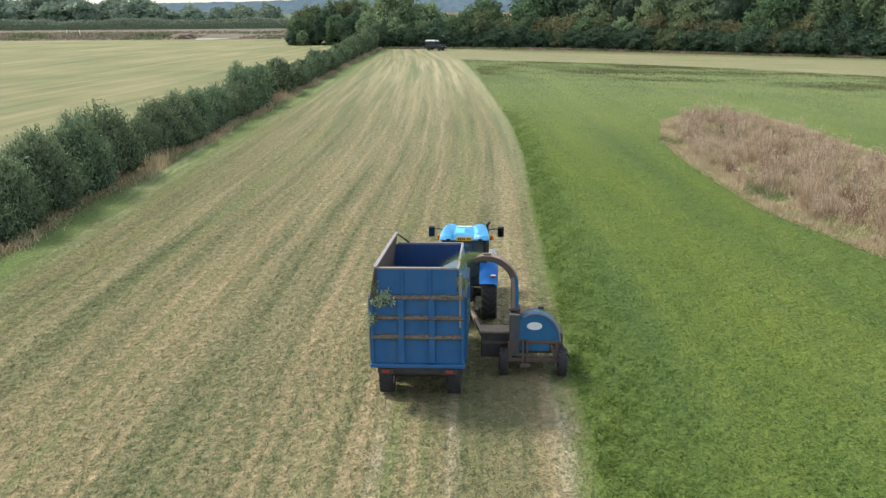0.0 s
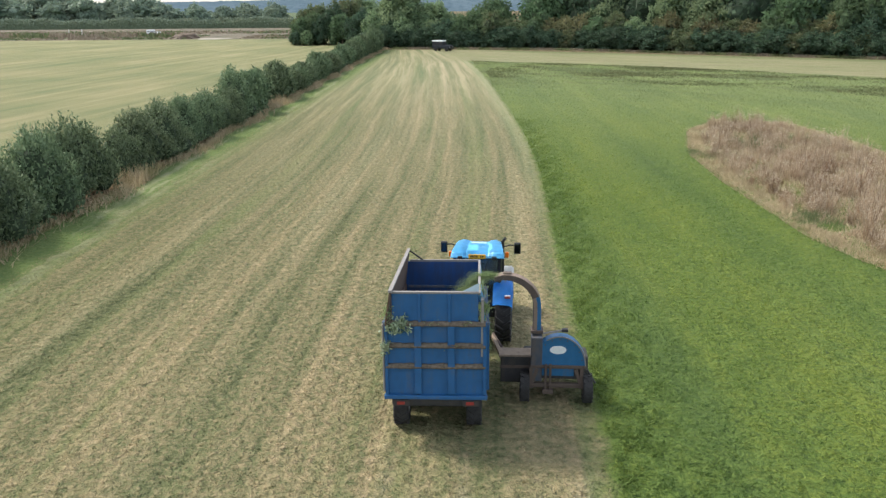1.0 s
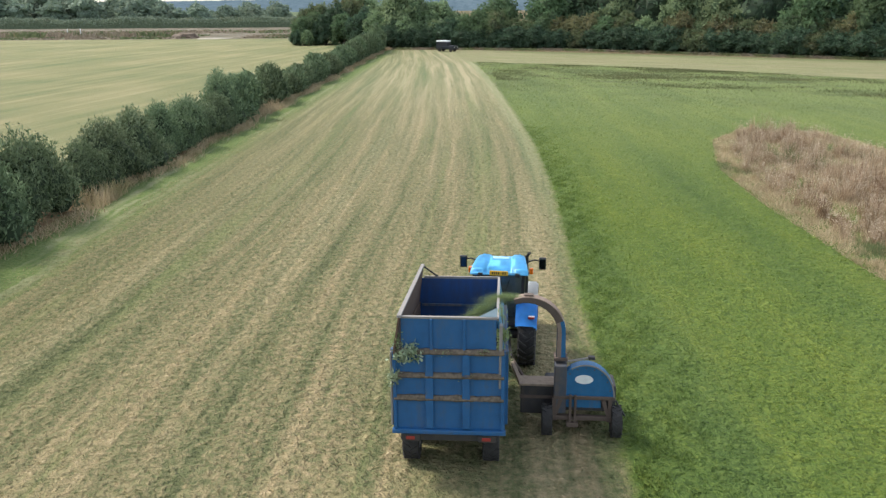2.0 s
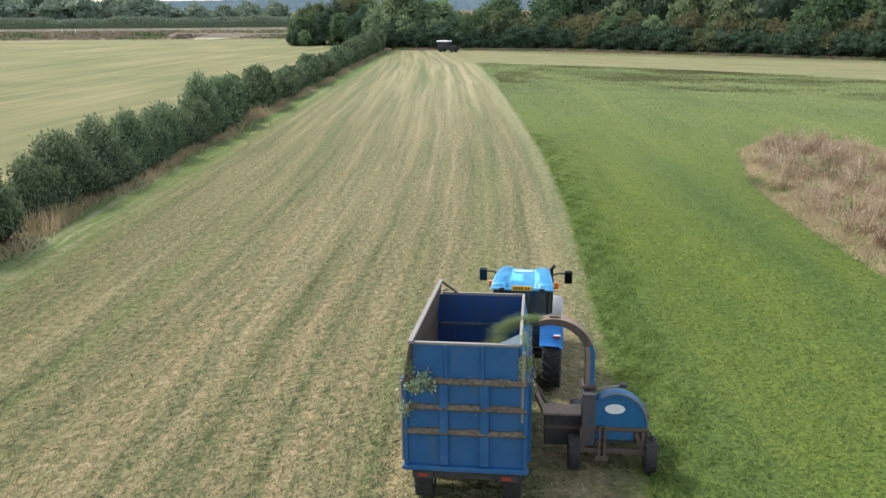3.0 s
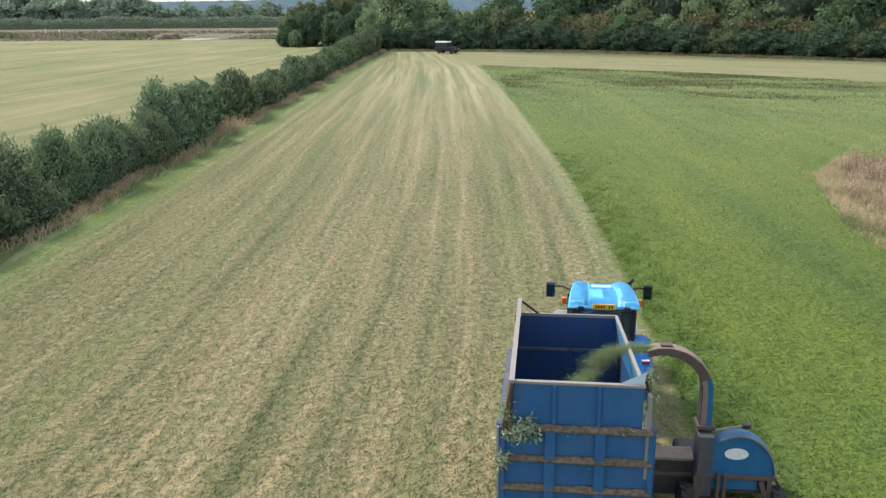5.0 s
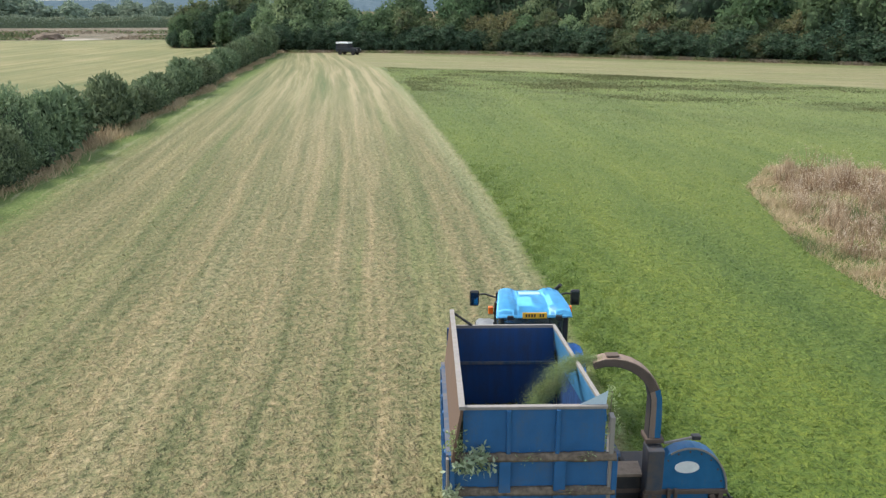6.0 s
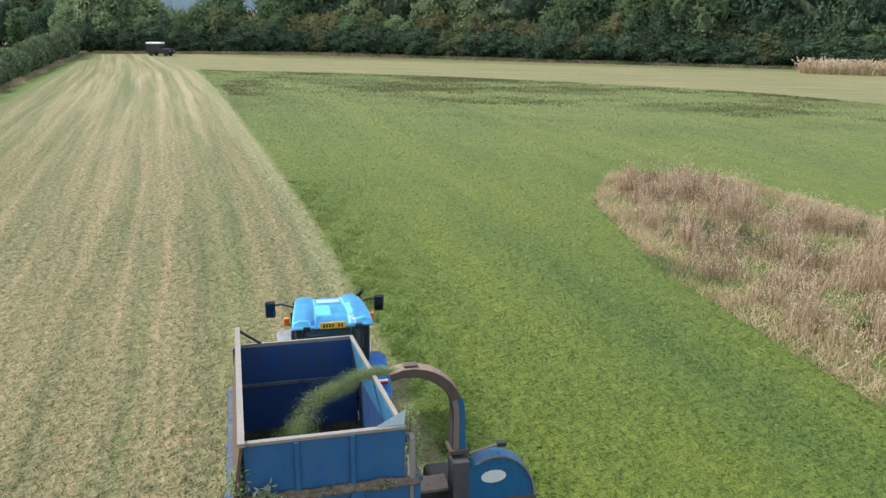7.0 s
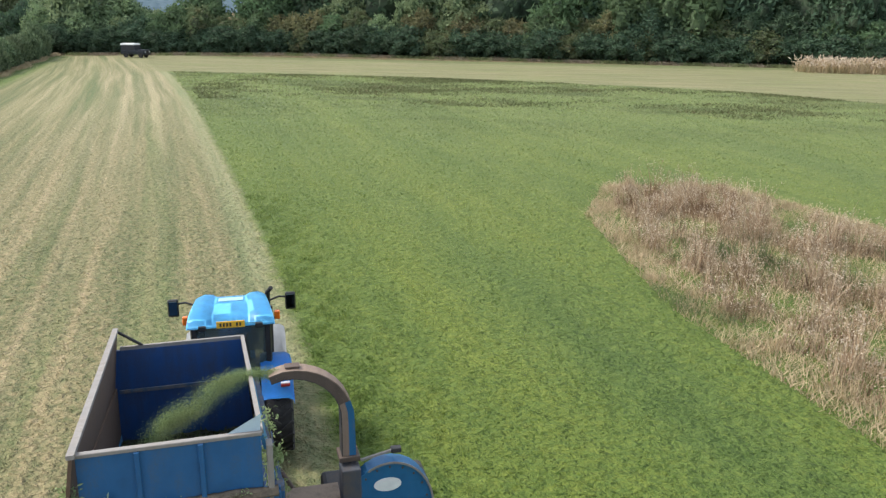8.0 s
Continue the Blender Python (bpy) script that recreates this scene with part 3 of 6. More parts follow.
def field_cover():
    rng = np.random.default_rng(3)
    # standing grass, thick near the track and coarser with distance
    n = 200000
    y = 2 + 164 * rng.random(n) ** 1.7
    x = 1.0 + rng.random(n) * np.minimum(62.0, 14 + np.maximum(y - 14, 0) * 0.62)
    keep = (rng.random(n) > (15 - y) / 13) & (x > edge_x(y) + rng.normal(scale=0.15, size=n) + 0.1) & ~in_patch(x, y) & (y < head_y(x) - 1.5 + rng.normal(scale=1.2, size=n))
    x, y = x[keep], y[keep]
    b = blades(rng, x, y, -0.005, 1.0, 0.011, 1.2)
    far = np.maximum(y - 62, 0)
    k = (0.075 + 0.0004 * far)[:, None, None]
    b[:, 2:] = b[:, :1] + (b[:, 2:] - b[:, :1]) * k
    mid = (b[:, :1] + b[:, 1:2]) / 2
    b[:, :2] = mid + (b[:, :2] - mid) * (1.0 + far / 11.0)[:, None, None]
    b[:, 2:, :2] += rng.normal(scale=0.01, size=(len(y), 1, 2))
    out = [b]
    # taller tufts in a fringe along the cut edge
    m = 26000
    y = 13 + 70 * rng.random(m) ** 1.3
    x = edge_x(y) + 0.15 + np.abs(rng.normal(scale=1.1, size=m))
    lump = np.sin(x * 3.1 + y) * np.sin(y * 2.3) + 0.6 * np.sin(x * 7.7 - y * 5.1) + rng.normal(scale=0.35, size=m)
    x, y = x[lump > 0.2], y[lump > 0.2]
    out.append(blades(rng, x, y, -0.005, 0.11, 0.02, 0.8))
    # small broad leaves among the grass
    m = 190000
    y = 1 + 95 * rng.random(m) ** 1.3
    x = 1.5 + 34 * rng.random(m) ** 1.5
    lump = np.sin(x * 4.1 + 1.7 * np.sin(y * 1.9)) * np.sin(y * 3.7 + x) + rng.normal(scale=0.7, size=m)
    keep = (x > edge_x(y) + 0.1 + rng.normal(scale=0.1, size=m)) & ~in_patch(x, y) & (lump > -0.35) & (rng.random(m) > (14 - y) / 13) & (rng.random(m) < (36 - x) / 16) & (rng.random(m) < (96 - y) / 35)
    at = np.stack([x, y, 0.02 + 0.10 * np.clip(lump, 0, 1) + rng.uniform(0, 0.03, m)], 1)[keep]
    up = np.tile(np.array([[0.0, 0.0, 1.0]]), (len(at), 1)) + rng.normal(scale=0.3, size=at.shape)
    out.append(leaves_at(rng, at, unit(up), 0.105, 0.05, 0.0, (0.0, 0.6)))
    tagged(quads("standing_grass", np.concatenate(out), [M_GRASS]), "uncut lush green meadow grass", "grass", kind="stuff")
    # cuttings left on the mown swaths
    n = 200000
    y = 2 + 160 * rng.random(n) ** 1.8
    x = -18 + 23 * rng.random(n)
    keep = (x < edge_x(y) - 0.15 + rng.normal(scale=0.15, size=n)) & (rng.random(n) > (y - 45) / 75) & (rng.random(n) > (15 - y) / 13)
    x, y = x[keep], y[keep]
    clod = np.sin(x * 9.1 + 2.2 * np.sin(y * 3.7)) * np.sin(y * 7.3 + 1.9 * np.sin(x * 5.3)) + 0.5 * np.sin(x * 17.0 - y * 13.0)
    at = np.stack([x, y, rng.uniform(0.004, 0.02, len(x)) + 0.035 * np.clip(clod, 0, 1)], 1)
    up = np.tile(np.array([[0.0, 0.0, 1.0]]), (len(x), 1)) + rng.normal(scale=0.2, size=(len(x), 3))
    out = [leaves_at(rng, at, unit(up), 1.0, 0.45, 0.0, (0.0, 0.75))]
    out[0] = out[0][:, :1] + (out[0] - out[0][:, :1]) * (0.075 + 0.0005 * np.maximum(y - 40, 0))[:, None, None]
    out[0][:, :, 2] = np.maximum(out[0][:, :, 2], 0.003)
    tagged(quads("dry_cuttings", np.concatenate(out), [M_STRAW]), "pale dry cuttings scattered over mown stubble", "hay", kind="stuff")


field_cover()


def headland_weeds():
    """Dark dock and thistle left standing where the grass meets the headland."""
    rng = np.random.default_rng(17)
    n = 150000
    x = rng.uniform(-1, 78, n)
    y = head_y(x) - 1.0 - 34 * rng.random(n) ** 1.3
    u, w = x * 0.85 + y * 0.5, y - x * 0.35
    patch = np.sin(u * 0.19 + 1.5 * np.sin(w * 0.11)) * np.sin(w * 0.2 + 1.1 * np.sin(u * 0.13)) + 0.5 * np.sin(u * 0.7 + w * 0.5) * np.sin(w * 0.6 - u * 0.31) + rng.normal(scale=0.5, size=n)
    near = (head_y(x) - y) / 34
    keep = (patch > 0.36 + 0.6 * near) & (x > edge_x(y) + 0.8)
    x, y = x[keep], y[keep]
    tagged(quads("weed_clumps", blades(rng, x, y, -0.005, 0.15, 0.05, 1.0), [M_GREENW, M_DARKW], rng.random(len(x)) < 0.5), "dark patches of dock and thistle in the grass", "weeds", kind="stuff")


headland_weeds()


def thistle_patch():
    rng = np.random.default_rng(5)
    n, c = 150000, 900
    cx, cy, size = rng.uniform(14, 29, c), rng.uniform(23, 82, c), rng.uniform(0.1, 1.0, c)
    wide = rng.uniform(0.2, 0.46, c)
    hue = np.sin(cx * 0.62 + 1.1 * np.sin(cy * 0.21) + 0.8) * np.sin(cy * 0.34 + 0.5 * cx) + rng.normal(scale=0.4, size=c)
    kind = np.where(hue > 1.0, 3, np.where(hue < -0.6, 4, 0))
    of = rng.integers(0, c, n)
    reach = rng.normal(size=(n, 2)) * wide[of][:, None]
    x, y = cx[of] + reach[:, 0], cy[of] + reach[:, 1]
    keep = in_patch(x, y, 0.2)
    x, y, of = x[keep], y[keep], of[keep]
    crest = size[of] * np.exp(-(reach[keep] ** 2).sum(1) / (1.6 * wide[of] ** 2))
    rise = sum(in_patch(x, y, -0.36 * i).astype(float) for i in range(1, 7)) / 6
    deep = (rise > 0.4) & (rng.random(len(x)) < 0.3 + 0.7 * rise)
    hump = 0.5 + 0.3 * np.sin(x * 1.1 + 1.3 * np.sin(y * 0.33)) * np.cos(y * 0.55 + 0.6 * np.sin(x * 0.7)) + 0.3 * np.sin(x * 2.9 + 2 * np.sin(y * 1.1)) * np.cos(y * 2.3 + x)
    tall = (0.10 + 0.10 * hump) * (1 - rise) + rise * np.maximum(0.08, 0.12 + 0.26 * hump + 1.4 * crest ** 1.3) * np.where(kind[of] == 3, 0.7, 1.0)
    st = blades(rng, x, y, -0.01, 1.0, 0.012, 0.24)
    st[:, 2:, :] = st[:, :1, :] + (st[:, 2:, :] - st[:, :1, :]) * tall[:, None, None]
    # matted dry grass between and round the clumps
    m = 90000
    ux, uy = rng.uniform(13.5, 29.5, m), rng.uniform(22.5, 82.5, m)
    uk = in_patch(ux, uy, 0.15) & (rng.random(m) < 0.85)
    ux, uy = ux[uk], uy[uk]
    dry = blades(rng, ux, uy, -0.01, 0.27, 0.010, 0.9)
    # short tan fringe round the margin
    ex, ey = rng.uniform(13.5, 29.5, 90000), rng.uniform(22.5, 82.5, 90000)
    ek = in_patch(ex, ey, 0.22) & ~in_patch(ex, ey, -1.1)
    dry = np.concatenate([dry, blades(rng, ex[ek], ey[ek], -0.01, 0.17, 0.011, 1.0)])
    ux, uy = np.concatenate([ux, ex[ek]]), np.concatenate([uy, ey[ek]])
    # seed heads and side leaves along the upper stalks
    k = deep & (rng.random(len(x)) < 0.04 + 0.12 * hump + 0.85 * crest) & (kind[of] != 3)
    top = (st[k][:, 2] + st[k][:, 3]) / 2
    heads = np.concatenate([leaves_at(rng, top + rng.normal(scale=0.045, size=top.shape), unit(rng.normal(size=top.shape) + np.array([0, 0, 1.0])), 0.055, 0.036, 0.3) for i in range(3)])
    k = deep & (rng.random(len(x)) < 0.35)
    low = (st[k][:, 0] + st[k][:, 1]) / 2
    at = low + (st[k][:, 2] - low) * rng.uniform(0.35, 0.95, (len(low), 1))
    side = leaves_at(rng, at, unit(rng.normal(size=at.shape) + np.array([0, 0, 0.6])), 0.08, 0.028, 0.1)
    stalk = np.where(rise < 0.3 + 0.25 * hump, 2, kind[of])
    stalk = np.where((stalk == 0) & (rng.random(len(x)) < 0.2), 4, stalk)
    lush = np.sin(ux * 0.62 + 1.1 * np.sin(uy * 0.21) + 0.8) * np.sin(uy * 0.34 + 0.5 * ux)
    idx = np.concatenate([stalk, np.where(lush > 0.72, 3, 2), np.ones(len(heads)), stalk[k]])
    al = np.concatenate([st, dry, heads, side])
    tagged(quads("thistle_patch", al, [M_WEED, M_FLUFF, M_DRY, M_GREENW, M_RUSTW], idx), "unmown patch of dry brown thistles gone to seed", "weeds", kind="stuff")
    # pale reeds beside the far wood
    m = 5000
    x = rng.uniform(88, 130, m)
    x -= 4.0
    y = 136.5 - (x - 92) * 0.62 + rng.uniform(0, 4, m)
    rd = blades(rng, x, y, -0.01, 1.5, 0.05, 0.25)
    tp = rd[:, 2] + rng.normal(scale=0.12, size=(m, 3))
    hd = leaves_at(rng, tp, unit(rng.normal(size=(m, 3)) + np.array([0, -0.6, 0.6])), 0.45, 0.2, 0.4)
    tagged(quads("dry_reeds", np.concatenate([rd, hd]), [M_DRY, M_FLUFF], np.arange(2 * m) >= m), "strip of tall pale dry reeds beside the wood", "weeds", kind="stuff")
    # dry grass along the hedge foot and the wood's foot
    m = 16000
    y = rng.uniform(-26, 212, m)
    x = -19.9 + rng.normal(scale=0.35, size=m) + 0.4 * np.sin(y * 0.4)
    y[:1500] = np.where(rng.random(1500) < 0.6, rng.normal(55.3, 1.1, 1500), rng.normal(94.5, 1.8, 1500))
    x[:1500] = rng.uniform(-22.5, -19.4, 1500)
    a = blades(rng, x, y, -0.01, 0.4, 0.022, 0.6)
    a[:1500, 2:, 2] *= 2.0
    x = rng.uniform(-18, 96, m)
    y = wood_y(x) - 1.2 + rng.normal(scale=0.8, size=m)
    tuft = np.sin(x * 0.9 + 2 * np.sin(x * 0.23)) + rng.normal(scale=0.4, size=m)
    c = blades(rng, x, y, -0.01, 0.42, 0.06, 0.8)
    tagged(quads("dry_verge_grass", np.concatenate([a, c]), [M_DRY, M_SCRUB, M_GREENW], np.concatenate([np.zeros(m), np.where(tuft > 0.1, 1, 2)])), "strip of dry tan grass along the hedge foot", "grass", kind="stuff")


WOOD = [(-26, 214), (-14, 210), (8, 205), (20, 202), (45, 184), (68, 167), (89, 152), (98, 141), (150, 105)]


def wood_y(x):
    return np.interp(x, [p for p, _ in WOOD], [q for _, q in WOOD])


thistle_patch()


# ---- woody plants ----
def core_mesh(lobes, shrink, seed, sub=2):
    """A lumpy dark inside for a crown."""
    bm = bmesh.new()
    for cx, cy, cz, rx, ry, rz in lobes:
        r = bmesh.ops.create_icosphere(bm, subdivisions=sub, radius=1.0)
        for q in r["verts"]:
            k = shrink * (1 + 0.22 * noise.noise(Vector((q.co.x * 1.7 + seed, q.co.y * 1.7 + cx, q.co.z * 1.7 + cz))))
            q.co = Vector((cx + q.co.x * rx * k, cy + q.co.y * ry * k, max(cz + q.co.z * rz * k, 0.08)))
    return bm


def crown_leaves(rng, lobes, count, length, width, lift, rough=0.18):
    area = np.array([(l[3] * l[4] + l[4] * l[5] + l[3] * l[5]) for l in lobes])
    out = []
    for l, k in zip(lobes, (area / area.sum() * count).astype(int)):
        d = unit(rng.normal(size=(k, 3)))
        d[:, 2] = np.where(d[:, 2] < -0.55, -d[:, 2], d[:, 2])
        ph = rng.uniform(0, 6, 3)
        lump = 1 + 0.10 * np.sin(5 * d[:, 0] + ph[0]) * np.sin(5 * d[:, 1] + ph[1]) + 0.08 * np.sin(9 * d[:, 2] + ph[2] + 4 * d[:, 0])
        r = lump * (1 + rng.normal(scale=rough * 0.6, size=k) - 0.03)
        at = np.array(l[:3]) + d * np.array(l[3:]) * r[:, None]
        keep = at[:, 2] > 0.1
        nrm = unit(d / np.array(l[3:]) * min(l[3:]))
        out.append(leaves_at(rng, at[keep], nrm[keep], length, width, lift, (-0.5, 1.3)))
    return np.concatenate(out)


def woody(name, rng, lobes, count, length, width, lift, leaf, trunk_top, trunk_r, limbs, shoots=0, shrink=0.8):
    """A tree or shrub: trunk with limbs, and a crown of many leaf sprays."""
    root = new(name)
    bm = bmesh.new()
    p = Vector((0, 0, -0.05))
    for i in range(3):
        q = Vector((rng.normal() * 0.12, rng.normal() * 0.12, trunk_top * (i + 1) / 3))
        rod(bm, p, q, trunk_r * (1 - 0.22 * i), trunk_r * (1 - 0.22 * (i + 1)), 8)
        p = q
    for i in range(limbs):
        l = lobes[i % len(lobes)]
        s = Vector((0, 0, trunk_top * rng.uniform(0.35, 0.95)))
        rod(bm, s, Vector(l[:3]) + Vector(rng.normal(size=3) * 0.3), trunk_r * 0.4, trunk_r * 0.1, 6)
    part("trunk", bm, M_TWIG, root)
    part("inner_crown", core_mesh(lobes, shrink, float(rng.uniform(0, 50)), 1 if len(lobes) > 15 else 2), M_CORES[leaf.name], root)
    al = [crown_leaves(rng, lobes, count, length, width, lift)]
    if shoots:
        # upright young shoots that break the outline
        k = shoots
        l = [lobes[i] for i in rng.integers(0, len(lobes), k)]
        d = unit(rng.normal(size=(k, 3)) * np.array([1, 1, 0.6]) + np.array([0, 0, 0.75]))
        at = np.array([q[:3] for q in l]) + d * np.array([q[3:] for q in l]) * 0.96
        dirs = unit(d + np.array([0, 0, 0.9]) + rng.normal(scale=0.2, size=(k, 3)))
        for s in range(6):
            pp = at + dirs * (0.085 * s)
            al.append(leaves_at(rng, pp, unit(rng.normal(size=(k, 3))), length, width * 0.8, 0.8))
    quads("crown", np.concatenate(al), [leaf], parent=root)
    return root


def place_all(protos, spots, label, category, group):
    """The first thing of each kind takes the first spot meant for it, the rest are copies."""
    used = set()
    for k, m in spots:
        ob = protos[k]
        if k in used:
            ob = copy_thing(ob, m)
        else:
            used.add(k)
        ob.matrix_basis = m
        tagged(ob, label[k] if isinstance(label, (list, tuple)) else label, category, group)


def turned(x, y, s, a, sz=None):
    return Matrix.Translation((x, y, 0)) @ Matrix.Rotation(a, 4, "Z") @ Matrix.Diagonal((s, s, sz or s, 1))


def hedge_row():
    rng = np.random.default_rng(11)
    protos = []
    for k in range(5):
        lobes = []
        for i in range(7):
            f = (i - 3) / 3
            dome = 1 - 0.6 * f * f
            lobes.append((rng.uniform(-0.4, 0.4), 1.75 * f + rng.normal() * 0.2, 1.25 * dome * rng.uniform(0.9, 1.15), rng.uniform(0.9, 1.25), rng.uniform(0.75, 1.05), 1.4 * dome * rng.uniform(0.9, 1.2)))
        for i in range(4):
            lobes.append((rng.uniform(0.2, 1.0) * (1 if i % 2 else -1), rng.uniform(-1.7, 1.7), 0.55, rng.uniform(0.6, 0.85), rng.uniform(0.7, 1.0), 0.65))
        protos.append(woody("hedge_shrub", rng, lobes, 8000, 0.18, 0.08, 0.4, M_HEDGE, 1.6, 0.09, 8, 560, 0.8))
    for k in range(3):
        lobes = [(rng.uniform(-0.4, 0.4), 1.75 * f, 1.2 * (1 - 0.4 * f * f) * rng.uniform(0.9, 1.15), rng.uniform(0.9, 1.25), rng.uniform(0.8, 1.05), 1.35 * (1 - 0.4 * f * f)) for f in (-1, -0.6, -0.2, 0.2, 0.6, 1)]
        protos.append(woody("hedge_shrub", rng, lobes, 2600, 0.42, 0.17, 0.35, M_HEDGE, 1.6, 0.09, 6, 220, 0.82))
    spots = []
    y = -24.0
    i = 0
    while y < 208:
        # tall old shrubs stand between gaps in the row
        big = 1.0 if 36 < y < 53 else 0.7 if 57 < y < 76 else 0.75 if 76 < y < 92 or 98 < y < 106 else 0.0
        s = float(rng.uniform(0.78, 1.02)) + 0.2 * big
        spots.append((i % 5 if y < 88 else 5 + i % 3, turned(-21.4 + float(rng.normal()) * 0.25, y, s, (math.pi if rng.random() < 0.5 else 0.0) + float(rng.normal()) * 0.12, s * (float(rng.uniform(1.0, 1.35)) + 0.12 * big + max(0.0, y - 140) / 90))))
        y += 4.0 * s + (1.5 if 48.8 < y < 52.8 else 3.8 if 90 < y < 94.5 else 1.0 if 28 < y < 32 else 0.0)
        i += 1
    place_all(protos, spots, "dense dark green hawthorn shrub in a field hedge", "shrub", "shrubs of the field hedge")


def wood_edge():
    rng = np.random.default_rng(21)
    protos, labels = [], []
    words = ["dark green broadleaf tree at the wood's edge", "mid green broadleaf tree at the wood's edge", "olive green bushy tree at the wood's edge", "yellowing autumn tree at the wood's edge", "light green leafy tree at the wood's edge"]
    for k in range(8):
        lobes = [(0, 0, 3.2, 2.7, 2.7, 3.0)]
        for i in range(14):
            a = 2.4 * i + rng.uniform(-0.5, 0.5)
            z = 0.7 + 0.38 * i
            w = 2.5 - 0.09 * (z - 2.6) ** 2
            lobes.append((w * math.cos(a), w * math.sin(a), z, rng.uniform(0.7, 1.25), rng.uniform(0.7, 1.25), rng.uniform(0.8, 1.5)))
        for i in range(5):
            a = rng.uniform(0, 2 * math.pi)
            lobes.append((0.9 * math.cos(a), 0.9 * math.sin(a), rng.uniform(5.2, 6.8), rng.uniform(0.6, 1.1), rng.uniform(0.6, 1.1), rng.uniform(0.8, 1.5)))
        protos.append(woody("tree", rng, lobes, 2700, 0.5, 0.23, 0.3, M_TREES[(0, 1, 2, 4, 0, 3, 4, 2)[k]], 4.0, 0.22, 8, 110, 0.78))
        labels.append(words[(0, 1, 2, 4, 0, 3, 4, 2)[k]])
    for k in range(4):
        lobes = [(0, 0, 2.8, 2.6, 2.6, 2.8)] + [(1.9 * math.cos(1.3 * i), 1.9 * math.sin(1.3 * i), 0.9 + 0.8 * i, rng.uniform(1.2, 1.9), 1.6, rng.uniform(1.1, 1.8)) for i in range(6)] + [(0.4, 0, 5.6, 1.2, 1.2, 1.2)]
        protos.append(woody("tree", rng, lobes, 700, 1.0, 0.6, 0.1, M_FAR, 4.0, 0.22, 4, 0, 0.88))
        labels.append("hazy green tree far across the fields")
    for k in range(2):
        lobes = [(0, 0, 3.2, 2.7, 2.7, 3.0)] + [(1.9 * math.cos(1.9 * i), 1.9 * math.sin(1.9 * i), 1.2 + 0.75 * i, rng.uniform(1.2, 1.9), 1.6, rng.uniform(1.1, 1.8)) for i in range(6)] + [(0.4, 0, 6.0, 1.2, 1.2, 1.2)]
        protos.append(woody("tree", rng, lobes, 1500, 0.45, 0.24, 0.15, M_TREES[0], 4.0, 0.22, 6, 30, 0.86))
        labels.append("tall dark green tree deep in the wood")
    spots = []
    # dark thorn bank along the field, shade put in by choosing dark leaves
    x = -24.0
    while x < 145:
        s = float(rng.uniform(0.55, 0.72))
        k = int((0, 0, 4, 0, 2, 4, 0, 7, 0, 4)[rng.integers(0, 10)])
        spots.append((k, turned(x, float(wood_y(x)) + 2.6 + float(rng.normal()) * 0.4, s * 1.6, float(rng.uniform(0, 6.28)), s)))
        x += 3.1 * s + 0.5
    # bushes with yellowing tops over it
    x = -22.0
    while x < 150:
        s = float(rng.uniform(0.85, 1.12))
        k = int(((2, 1, 5, 0, 2, 5, 7, 3, 5, 1) if x < 66 else (0, 4, 2, 0, 7, 4, 0, 5, 1, 2))[rng.integers(0, 10)])
        spots.append((k, turned(x, float(wood_y(x)) + 6.0 + float(rng.normal()) * 0.8, s * 1.15, float(rng.uniform(0, 6.28)), s * float(rng.uniform(0.85, 1.05)))))
        x += 3.5 * s
    # leafy trees that stand up singly
    x = -16.0
    while x < 150:
        s = float(rng.uniform(1.5, 2.1))
        k = int(((6, 1, 3, 6, 1) if x < 66 else (0, 1, 4, 6, 0))[rng.integers(0, 5)])
        spots.append((k, turned(x, float(wood_y(x)) + 10.5 + float(rng.normal()) * 1.2, s * 0.95, float(rng.uniform(0, 6.28)), s * float(rng.uniform(0.85, 1.1)))))
        x += float(rng.uniform(6.5, 15.0))
    # dark trees deep in the wood
    for row, gap in ((18, 6.4), (29, 8.6)):
        for i in range(int(128 / gap)):
            x = 22 + gap * i + float(rng.normal())
            s = float(rng.uniform(1.9, 2.7))
            spots.append((12 + i % 2, turned(x, float(wood_y(x)) + row, s, 1.1 * i, s * 1.05)))
    # copse beyond the hedge's end
    for x, y, s in [(-45, 231, 0.5), (-42, 230, 0.5), (-44, 235, 0.95), (-44, 240, 1.15), (-41, 236, 1.1), (-41, 242, 1.35), (-38, 234, 1.0), (-33, 232, 1.05), (-29, 229, 1.0), (-24, 226, 1.1), (-19, 222, 1.15), (-36, 236, 1.3), (-31, 240, 1.5), (-27, 232, 1.2), (-22, 236, 1.4), (-16, 228, 1.2), (-9, 226, 1.05), (-2, 224, 1.0), (-35, 246, 1.5), (-12, 233, 1.2), (-5, 235, 1.15), (2, 226, 1.1), (7, 228, 1.2), (-29, 250, 1.6)]:
        spots.append((int(rng.integers(0, 5)), turned(x, y, s, float(rng.uniform(0, 6.28)))))
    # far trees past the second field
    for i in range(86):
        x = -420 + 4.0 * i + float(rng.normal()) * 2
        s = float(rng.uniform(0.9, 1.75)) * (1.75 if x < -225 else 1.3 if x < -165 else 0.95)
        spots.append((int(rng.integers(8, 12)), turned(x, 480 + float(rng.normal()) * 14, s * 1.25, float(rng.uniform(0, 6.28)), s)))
    place_all(protos, spots, labels, "tree", "trees round the fields")


